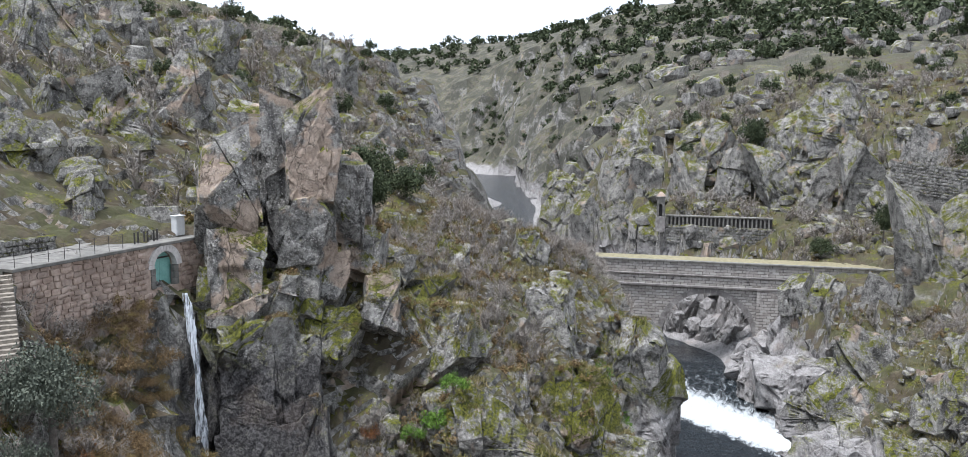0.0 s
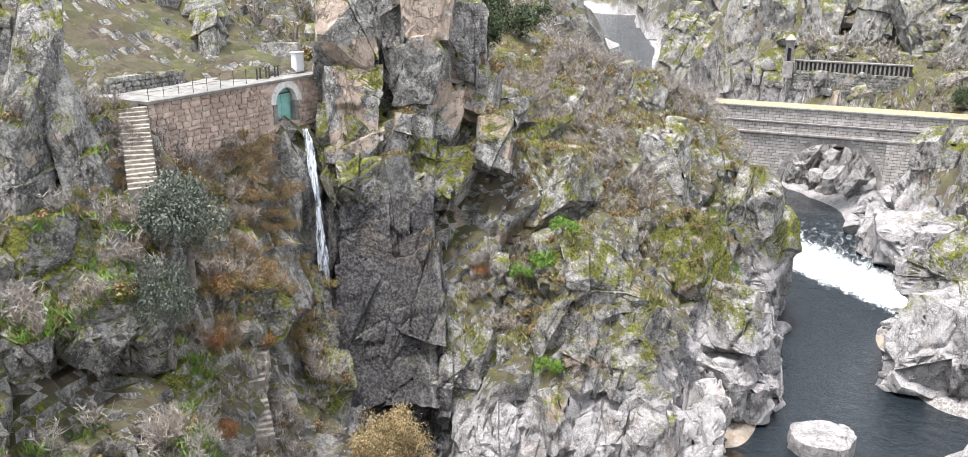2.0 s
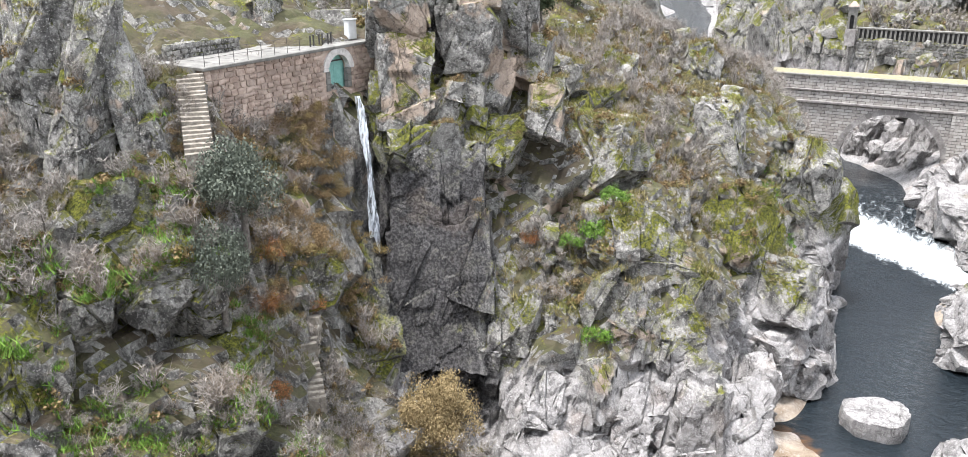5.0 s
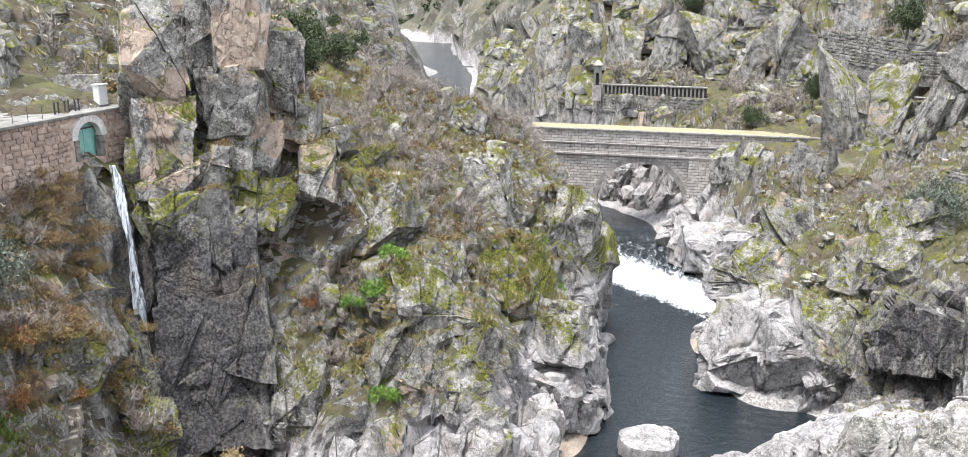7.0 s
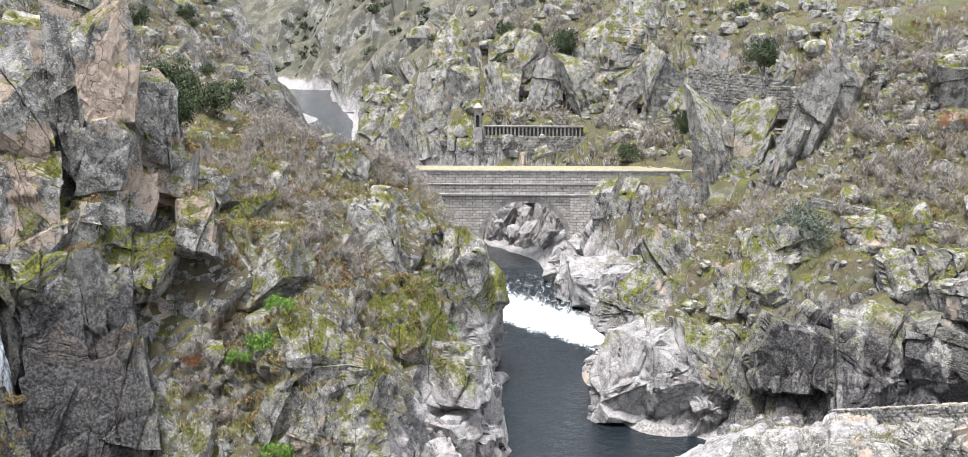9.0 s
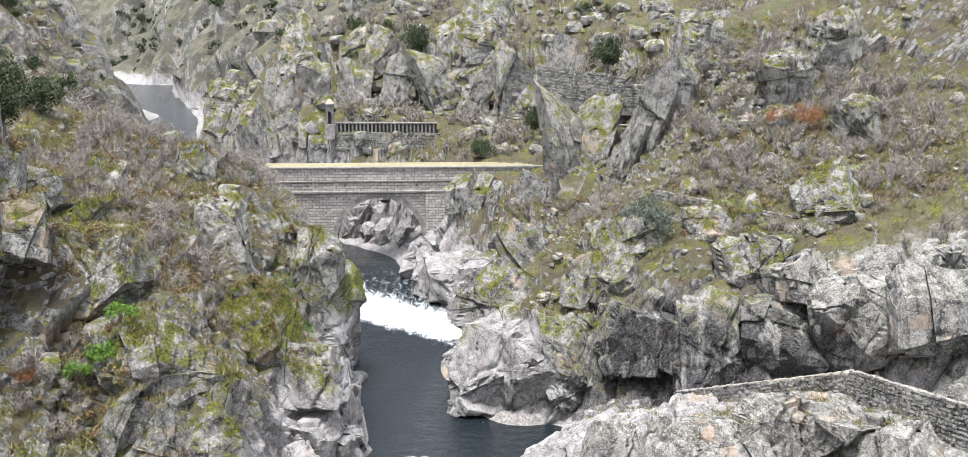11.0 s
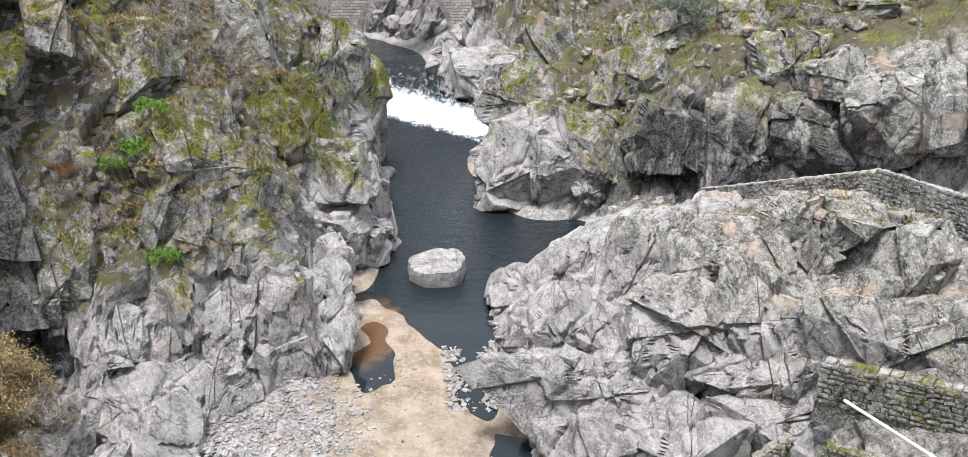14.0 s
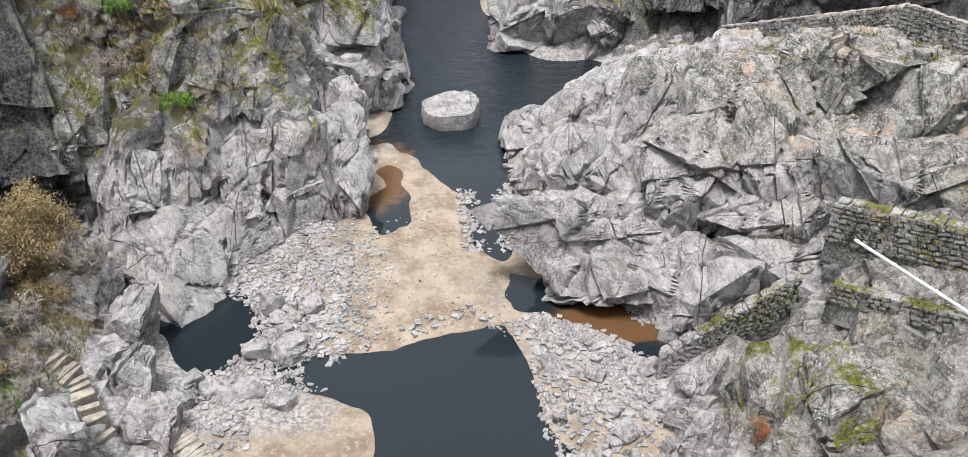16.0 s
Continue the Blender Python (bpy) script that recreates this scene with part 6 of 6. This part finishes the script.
def arched_slab(x0, x1, z0, z1, y0, y1, cx, r, spring, n=24):
    """A wall with a round arch through it."""
    bm = bmesh.new()
    rim = [(cx - r, z0)] + [(cx - r * math.cos(math.pi * k / n), spring + r * math.sin(math.pi * k / n)) for k in range(n + 1)] + [(cx + r, z0)]
    top = [(x0, z0)] + [(x0 if k == 0 else x1 if k == n else cx - r * math.cos(math.pi * k / n), z1) for k in range(n + 1)] + [(x1, z0)]
    sides = []
    for y in (y0, y1):
        sides.append(([bm.verts.new((x, y, z)) for x, z in rim], [bm.verts.new((x, y, z)) for x, z in top]))
    (fr, ft), (br, bt) = sides
    for k in range(len(rim) - 1):
        bm.faces.new((fr[k], fr[k + 1], ft[k + 1], ft[k]))
        bm.faces.new((br[k + 1], br[k], bt[k], bt[k + 1]))
        bm.faces.new((fr[k + 1], fr[k], br[k], br[k + 1]))
        bm.faces.new((ft[k], ft[k + 1], bt[k + 1], bt[k]))
    bmesh.ops.recalc_face_normals(bm, faces=bm.faces)
    return bm


def one_box(name, lo, hi, mat, parent, label="", bevel=0.0, m=None):
    bm = bmesh.new()
    box(bm, lo, hi, m, bevel)
    return part(name, bm, mat, parent, label)


def voussoirs(parent, cx, r, spring, depth, y0, y1, count, mat):
    """The ring of wedge stones of an arch."""
    for k in range(count):
        a0, a1 = math.pi * (k + 0.03) / count, math.pi * (k + 0.97) / count
        bm = bmesh.new()
        ring = []
        for y in (y0, y1):
            ring.append([bm.verts.new((cx - rr * math.cos(a), y, spring + rr * math.sin(a))) for a, rr in ((a0, r), (a1, r), (a1, r + depth), (a0, r + depth))])
        for q in range(4):
            bm.faces.new((ring[0][q], ring[0][(q + 1) % 4], ring[1][(q + 1) % 4], ring[1][q]))
        bm.faces.new(ring[0][::-1])
        bm.faces.new(ring[1])
        bmesh.ops.recalc_face_normals(bm, faces=bm.faces)
        part("voussoir", bm, mat, parent)


part("wall", arched_slab(-27, 25, B_LOW, 14.0, 0, B_W, ARCH_X, ARCH_R, ARCH_SPRING), COURSED, bridge)
voussoirs(bridge, ARCH_X, ARCH_R - 0.06, ARCH_SPRING, 0.85, -0.12, 0.4, 25, MASONRY)
one_box("pilaster", (5.0, -0.4, B_LOW), (8.2, 0, 14.0), COURSED, bridge)
one_box("cornice", (-27, -0.5, 14.0), (25, B_W + 0.5, 14.35), MASONRY, bridge, "dark weathered cornice", 0.06)
one_box("frieze", (-27, -0.1, 14.35), (25, B_W + 0.1, 15.8), COURSED, bridge)
one_box("string_course", (-27, -0.34, 15.8), (25, B_W + 0.34, 16.05), MASONRY, bridge, "", 0.05)
one_box("parapet_wall", (-27, -0.05, 16.05), (25, B_W + 0.05, 17.9), COURSED, bridge)
for k in range(26):
    x = -27 + 2 * k
    one_box("coping_stone", (x + 0.02, -0.3, 17.9 + 0.01 * (k % 3)), (x + 1.98, 0.5, 18.2 + 0.01 * (k % 3)), PAVING, bridge, "", 0.04)
one_box("deck", (-27, 0.5, 17.9), (25, B_W, 18.15), DRYGRASS, bridge, "deck overgrown with dry yellow grass")
for x in (-20, -14, -8, 3.5, 11, 17, 19.5):
    one_box("drain_spout", (x, -0.9, 15.2), (x + 0.25, -0.1, 15.45), IRON_AND_SHADE, bridge)

# ---- stone walls laid from single stones ----
STONES = []
for k in range(7):
    v, f = rock_shape(300 + k, 2, (0.5, 0.5, 0.5), 3, 0.12)
    o = mesh_object("stone", v, f, RUBBLE)
    STONES.append((o.data, None))
    grey = o.data.copy()
    grey.materials.clear()
    grey.materials.append(STONE)
    dressed = o.data.copy()
    dressed.materials.clear()
    dressed.materials.append(STEP)
    STONES[-1] = (o.data, grey, dressed)
    bpy.data.objects.remove(o)


def lay_stones(parent, length, z_of, height, wide, tall, y, mat_index, seed, skip=None, depth=0.28, limit=300, pitch=0.0):
    """Courses of rough stones on the face of a wall along local x."""
    r = np.random.default_rng(seed)
    n, z = 0, 0.0
    while z < height and n < limit:
        h = tall * r.uniform(0.8, 1.25)
        x = r.uniform(-0.3, 0) * wide
        while x < length and n < limit:
            w = wide * r.uniform(0.6, 1.5)
            cx, cz = x + w / 2, z_of(x + w / 2) + z + h / 2
            if 0 < cx < length and not (skip and skip(cx, cz)):
                o = new("stone", STONES[r.integers(7)][mat_index])
                o.parent = parent
                o.matrix_basis = pose(cx, y + r.uniform(-0.03, 0.03), cz, r.uniform(-4, 4), r.uniform(-4, 4) + pitch, r.uniform(-4, 4)) @ Matrix.Diagonal((w * 1.04, depth, h * 1.04, 1))
                n += 1
            x += w
        z += h


# ---- terrace with its gate ----
T_POSE = pose(-38.8, 38.9, 0, 0, 0, 83.5)
terrace = thing("terrace_wall", "pinkish rubble retaining wall with an arched gate under a terrace", "wall", kind="structure", at=T_POSE)
one_box("wall_foot", (0, 0, 23), (16.4, 0.8, 28.6), RUBBLE, terrace)
part("wall_face", arched_slab(0, 16.4, 28.6, 31.5, 0, 0.8, 11.8, 1.1, 30.0, 16), RUBBLE, terrace)
voussoirs(terrace, 11.8, 1.08, 30.0, 0.5, -0.14, 0.3, 15, VOUSSOIR)
for x in (10.5, 12.7):
    for k in range(3):
        one_box("jamb_stone", (x - 0.02, -0.1, 28.6 + 0.47 * k), (x + 0.4, 0.3, 28.6 + 0.47 * k + 0.45), PAVING, terrace, "", 0.03)
one_box("cornice", (-0.2, -0.2, 31.5), (16.6, 0.7, 31.72), PAVING, terrace, "pale cornice slab", 0.03)
# added dark sheet in place of the shade behind the gate
one_box("tunnel_shade_sheet", (10.0, 2.6, 28.4), (13.6, 2.8, 31.4), IRON_AND_SHADE, terrace)
for k in range(9):
    one_box("paving_slab", (-0.1 + 1.84 * k, 0.7, 31.3), (-0.1 + 1.84 * k + 1.81, 2.9, 31.66 + 0.012 * (k % 3)), PAVING, terrace)
    one_box("paving_slab", (-0.1 + 1.84 * k, 2.92, 31.3), (-0.1 + 1.84 * k + 1.81, 4.9, 31.65 + 0.012 * ((k + 1) % 3)), PAVING, terrace)
lay_stones(terrace, 16.3, lambda x: 27.0, 4.4, 0.62, 0.34, 0.03, 0, 11, lambda x, z: abs(x - 11.8) < 1.6 and 28.4 < z)

gate = thing("gate_door", "faded green double door in the arched gate", "door", at=T_POSE @ pose(11.8, 0.45, 28.6))
for sx in (-1, 1):
    bm = bmesh.new()
    n = 8
    pts = [(0.015 * sx, 0), (1.08 * sx, 0)] + [(1.08 * math.cos(a) * sx, 1.4 + 1.08 * math.sin(a)) for a in [math.pi / 2 * k / n for k in range(n + 1)]][:-1] + [(0.015 * sx, 2.48)]
    a = [bm.verts.new((x, 0, z)) for x, z in pts]
    c = [bm.verts.new((x, 0.08, z)) for x, z in pts]
    bm.faces.new(a)
    bm.faces.new(c[::-1])
    for q in range(len(pts)):
        bm.faces.new((a[q], a[(q + 1) % len(pts)], c[(q + 1) % len(pts)], c[q]))
    bmesh.ops.recalc_face_normals(bm, faces=bm.faces)
    leaf = part("door_leaf", bm, DOOR, gate)
    one_box("rail", (min(0.05 * sx, 1.05 * sx), -0.04, 1.3), (max(0.05 * sx, 1.05 * sx), -0.002, 1.45), DOOR, leaf)
one_box("transom", (-1.08, -0.06, 1.95), (1.08, 0.0, 2.05), IRON_AND_SHADE, gate)


def rod(bm, a, b_, r, sides=6):
    a, b_ = Vector(a), Vector(b_)
    m = Matrix.Translation((a + b_) / 2) @ (b_ - a).to_track_quat("Z", "Y").to_matrix().to_4x4()
    bmesh.ops.create_cone(bm, cap_ends=True, segments=sides, radius1=r, radius2=r, depth=(b_ - a).length, matrix=m)


railing = thing("railing", "thin rusty iron railing along the terrace edge", "railing", at=T_POSE @ pose(0, 0.1, 31.72))
for k in range(8):
    bm = bmesh.new()
    rod(bm, (0.2 + 1.15 * k, 0, 0), (0.2 + 1.15 * k, 0, 1.0), 0.02)
    part("post", bm, IRON_AND_SHADE, railing)
for h in (0.5, 0.98):
    bm = bmesh.new()
    rod(bm, (0.1, 0, h), (8.3, 0, h), 0.012)
    part("rail", bm, IRON_AND_SHADE, railing)
for k in range(6):
    bar = thing("bollard", "dark iron bollard on the terrace above the gate", "bollard", "terrace bollards", at=T_POSE @ pose(10.4 + 0.45 * k, 1.2 + 0.12 * (k % 2), 31.66))
    bm = bmesh.new()
    rod(bm, (0, 0, 0), (0, 0, 0.75), 0.06, 10)
    part("shaft", bm, IRON_AND_SHADE, bar)
    bm = bmesh.new()
    rod(bm, (0, 0, 0.75), (0, 0, 0.82), 0.08, 10)
    part("cap", bm, IRON_AND_SHADE, bar)

cabinet = thing("switch_cabinet", "white metal switch cabinet standing against the crag", "cabinet", at=T_POSE @ pose(14.8, 1.1, 31.6, 0, 0, -10))
one_box("plinth", (-0.4, 0, 0), (0.4, 0.6, 0.18), PAVING, cabinet)
one_box("body", (-0.38, 0.02, 0.18), (0.38, 0.58, 1.55), WHITE, cabinet, "", 0.02)
one_box("roof", (-0.44, -0.05, 1.55), (0.44, 0.64, 1.63), WHITE, cabinet, "", 0.02)
one_box("door", (-0.33, -0.015, 0.25), (0.33, 0.02, 1.48), WHITE, cabinet)


def stone_wall(name, label, a, b_, height, thick, wide, tall, seed, mat=STONE, mat_index=1, coping=1, limit=300):
    """A rough wall from a to b (top line), its face on the right of that way."""
    a, b_ = Vector(a), Vector(b_)
    length = (b_ - a).to_2d().length
    rise = (b_.z - a.z) / length
    w = thing(name, label, "wall", kind="structure", at=pose(a.x, a.y, a.z, 0, 0, math.degrees(math.atan2(b_.y - a.y, b_.x - a.x))))
    bm = bmesh.new()
    for v in box(bm, (0, 0.05, -height - 1.5), (length, thick, -0.05)):
        v.co.z += v.co.x * rise
    part("core", bm, mat, w)
    lay_stones(w, length, lambda x: -height + rise * x, height, wide, tall, 0.02, mat_index, seed, limit=limit, pitch=-math.degrees(math.atan(rise)))
    if coping:
        r = np.random.default_rng(seed)
        x = 0.0
        while x < length:
            s = r.uniform(0.5, 0.95)
            o = new("coping_stone", STONES[r.integers(7)][coping])
            o.parent = w
            o.matrix_basis = pose(x + s / 2, thick / 2, rise * (x + s / 2) + 0.05, r.uniform(-5, 5), -math.degrees(math.atan(rise)), r.uniform(-5, 5)) @ Matrix.Diagonal((s, thick * 1.15, 0.26, 1))
            x += s
    return w


stone_wall("terrace_back_wall", "low rubble wall behind the terrace", T_POSE @ Vector((0.8, 4.4, 32.5)), T_POSE @ Vector((7.0, 4.6, 32.4)), 0.9, 0.5, 0.5, 0.3, 21)
stone_wall("path_wall", "old dry-stone wall with pale coping on the rock", (24.3, 68.5, 8.7), (29.5, 62.6, 12.0), 1.3, 0.55, 0.5, 0.3, 22, coping=2, limit=110)
stone_wall("path_wall", "old dry-stone wall with pale coping on the rock", (29.5, 62.6, 12.0), (33.7, 57.0, 15.1), 1.8, 0.55, 0.5, 0.3, 23, coping=2, limit=140)
stone_wall("path_wall", "high mortared rubble wall falling towards the dam", (33.7, 57.0, 15.1), (36.8, 45.5, 16.8), 3.2, 0.7, 0.55, 0.34, 24, coping=2, limit=300)
stone_wall("ruined_wall", "ruined rubble wall slanting up from the river", (12.4, 35.4, 3.0), (19.8, 35.8, 8.4), 2.5, 0.6, 0.36, 0.2, 25)
stone_wall("retaining_wall", "mossy rubble retaining wall above the pipe", (21.6, 37.6, 12.2), (28.4, 30.2, 14.4), 2.6, 0.7, 0.5, 0.3, 26, limit=280)
stone_wall("retaining_wall", "low mossy rubble retaining wall on the near bank", (20.6, 34.0, 9.3), (25.0, 28.6, 11.4), 1.1, 0.6, 0.45, 0.28, 27, limit=120)
stone_wall("retaining_wall", "rubble retaining wall behind the bridge", (-10.6, 164.2, 20.6), (8.5, 163.6, 20.4), 3.2, 0.8, 0.9, 0.5, 28, limit=150)
stone_wall("retaining_wall", "curved rubble retaining wall high above the bridge", (25.5, 152.0, 33.6), (40.0, 149.2, 31.6), 4.6, 0.8, 0.9, 0.5, 29, limit=160)
stone_wall("enclosure_wall", "square rubble wall of a ruined enclosure", (37.4, 145.4, 30.9), (44.0, 143.6, 30.9), 3.6, 0.8, 0.8, 0.45, 30, limit=80)
stone_wall("enclosure_wall", "low wall below the picnic tables", (33.6, 138.6, 20.8), (39.8, 137.4, 20.8), 1.8, 0.6, 0.7, 0.4, 31, limit=50)
stone_wall("hill_path_wall", "dry-stone wall under the hillside path", (40.8, 123.6, 36.0), (58.5, 115.0, 35.2), 1.6, 0.6, 0.8, 0.4, 32, limit=100)
stone_wall("hill_path_wall", "dry-stone edge of the grassy hillside track", (30.5, 98.5, 21.3), (44.0, 84.0, 20.5), 0.8, 0.5, 0.6, 0.35, 33, limit=70)

# wall of niches and the small tower behind the bridge
niche = thing("niche_wall", "pale pillared parapet with dark niches above the bridge", "wall", kind="structure", at=pose(-10.8, 164.6, 0, 0, 0, -2))
# dark sheet behind the pillars paints the shade of the niches
one_box("back", (0, 0.5, 20.2), (19, 0.7, 22.3), IRON_AND_SHADE, niche)
one_box("cap", (-0.1, -0.1, 22.3), (19.1, 0.9, 22.6), PAVING, niche, "", 0.05)
one_box("sill", (-0.1, -0.1, 20.2), (19.1, 0.5, 20.5), PAVING, niche)
for k in range(26):
    one_box("pillar", (0.73 * k, 0, 20.5), (0.73 * k + 0.32, 0.5, 22.3), PAVING, niche)
tower = thing("small_tower", "small pale masonry tower with an arched niche", "tower", at=pose(-11.9, 164.4, 19.5))
one_box("plinth", (-0.85, -0.85, 0), (0.85, 0.85, 2.8), MASONRY, tower)
part("shaft", arched_slab(-0.7, 0.7, 2.8, 6.4, -0.7, 0.7, 0, 0.33, 4.9, 10), PAVING, tower)
# shade of the tower niche, put in as a dark sheet
one_box("niche_shade_sheet", (-0.4, 0.2, 2.8), (0.4, 0.3, 5.4), IRON_AND_SHADE, tower)
one_box("cornice", (-0.9, -0.9, 6.4), (0.9, 0.9, 6.65), PAVING, tower, "", 0.05)
bm = bmesh.new()
bmesh.ops.create_cone(bm, cap_ends=True, segments=4, radius1=1.2, radius2=0.3, depth=0.8, matrix=pose(0, 0, 7.05, 0, 0, 45))
part("roof", bm, RUBBLE, tower)

for x, y in ((35.2, 140.4), (38.4, 139.8)):
    t = thing("picnic_table", "concrete picnic table on a stone terrace", "table", "picnic tables", at=pose(x, y, max(20.6, ground_z(x, y)), 0, 0, -12))
    one_box("pedestal", (-0.4, -0.4, -0.3), (0.4, 0.4, 0.62), MASONRY, t)
    one_box("top", (-1.0, -0.7, 0.62), (1.0, 0.7, 0.76), PAVING, t, "", 0.03)

pipe = thing("water_pipe", "white plastic water pipe lying on the rubble wall", "pipe")
bm = bmesh.new()
rod(bm, (22.2, 35.7, 11.05), (25.6, 26.8, 11.92), 0.085, 10)
part("tube", bm, WHITE, pipe)
for s in (0.02, 0.35, 0.7):
    bm = bmesh.new()
    q = Vector((22.2, 35.7, 11.05)).lerp(Vector((24.9, 28.6, 11.75)), s)
    rod(bm, q, q + Vector((0.05, -0.13, 0.013)), 0.11, 10)
    part("collar", bm, WHITE, pipe)


def stairs(label, route, rise, width, seed, follow=True):
    """Steps of rough stone that follow the slope along a route."""
    st = thing("stone_stairs", label, "stairs", kind="structure")
    r = np.random.default_rng(seed)
    for a, b_ in zip(route, route[1:]):
        a, b_ = Vector(a), Vector(b_)
        n = max(1, round((b_ - a).to_2d().length / 0.3 if follow else abs(b_.z - a.z) / rise))
        turn = math.degrees(math.atan2(b_.y - a.y, b_.x - a.x))
        run = (b_ - a).to_2d().length / n
        for k in range(n):
            p = a.lerp(b_, (k + 0.5) / n)
            if follow:
                if r.random() < 0.12:
                    continue
                p.z = max(ground_z(p.x, p.y), p.z - 0.5) + 0.35
            o = one_box("step", (-run * 0.62, -width / 2, -1.2 if follow else -3.0), (run * 0.62, width / 2, 0), STEP, st, "", 0.03)
            o.matrix_basis = pose(p.x, p.y, p.z + r.uniform(-0.02, 0.02), r.uniform(-3, 3), 0, turn + (r.uniform(-12, 12) if follow else r.uniform(-2, 2)))
    return st


stairs("stone stairs climbing to the end of the terrace", ((-39.3, 38.2, 31.5), (-35.2, 34.3, 27.8)), 0.2, 1.6, 41, False)
stairs("worn stone steps winding down the slope", ((-35.6, 38.4, 22.4), (-34.5, 39.5, 20.5), (-33.9, 40.4, 18.5), (-32.9, 40.1, 16.3), (-32.0, 38.3, 14.6), (-30.0, 36.4, 12.6)), 0.22, 1.1, 42)
stairs("pale worn steps down to the river bank", ((-23.1, 36.2, 4.8), (-21.6, 35.2, 3.7), (-20.0, 32.6, 2.7), (-19.2, 31.7, 2.1)), 0.2, 1.5, 43)
stairs("lower flight of pale worn steps on the sand", ((-17.5, 34.5, 0.9), (-14.9, 32.1, 0.6), (-13.3, 30.0, 0.3)), 0.2, 1.5, 44)

# ---- waterfall ----
verts = []
for k in range(90):
    s = k / 89
    z = 28.3 - 21.4 * s
    w = 0.22 + 0.34 * s + 0.1 * math.sin(17 * s)
    x = -35.7 + 2.5 * s + 0.22 * math.sin(s * 8) + 0.05 * math.sin(s * 31)
    if s > 0.72:
        x += (s - 0.72) * 2.0
        w *= 1 - (s - 0.72) * 2.2
    y = 50.3 - 0.5 * s
    for j in range(9):
        u = j / 8 - 0.5
        verts.append((x + u * w * 1.5 + 0.03 * math.sin(k * 1.7 + j), y + u * w * 0.9 - 0.6 * (0.25 - u * u) + 0.05 * math.sin(k * 0.9 + j * 2.1), z))
waterfall = mesh_object("waterfall", verts, grid_faces(9, 90), FALL, True)
tagged(waterfall, "thin white waterfall dropping down a dark rock gully", "waterfall")
verts = []
for k in range(24):
    s = k / 23
    for j in range(7):
        u = j / 6 - 0.5
        verts.append((-26.4 + 2.9 * s + u * 0.5, 47.2 - 0.3 * s + u * 1.1, 4.6 - 4.5 * s ** 1.2 - 0.3 * u * u))
cascade = mesh_object("lower_cascade", verts, grid_faces(7, 24), FALL, True)
tagged(cascade, "short white cascade sliding into the plunge pool", "waterfall")

# ---- the dam that carries the camera ----
dam = thing("dam", "masonry dam crest under the viewpoint", "dam", kind="structure")
one_box("body", (-70, -6.5, -3), (70, -1.2, 38.2), MASONRY, dam)
one_box("walkway", (-70, -6.5, 38.2), (70, -0.8, 38.4), PAVING, dam)
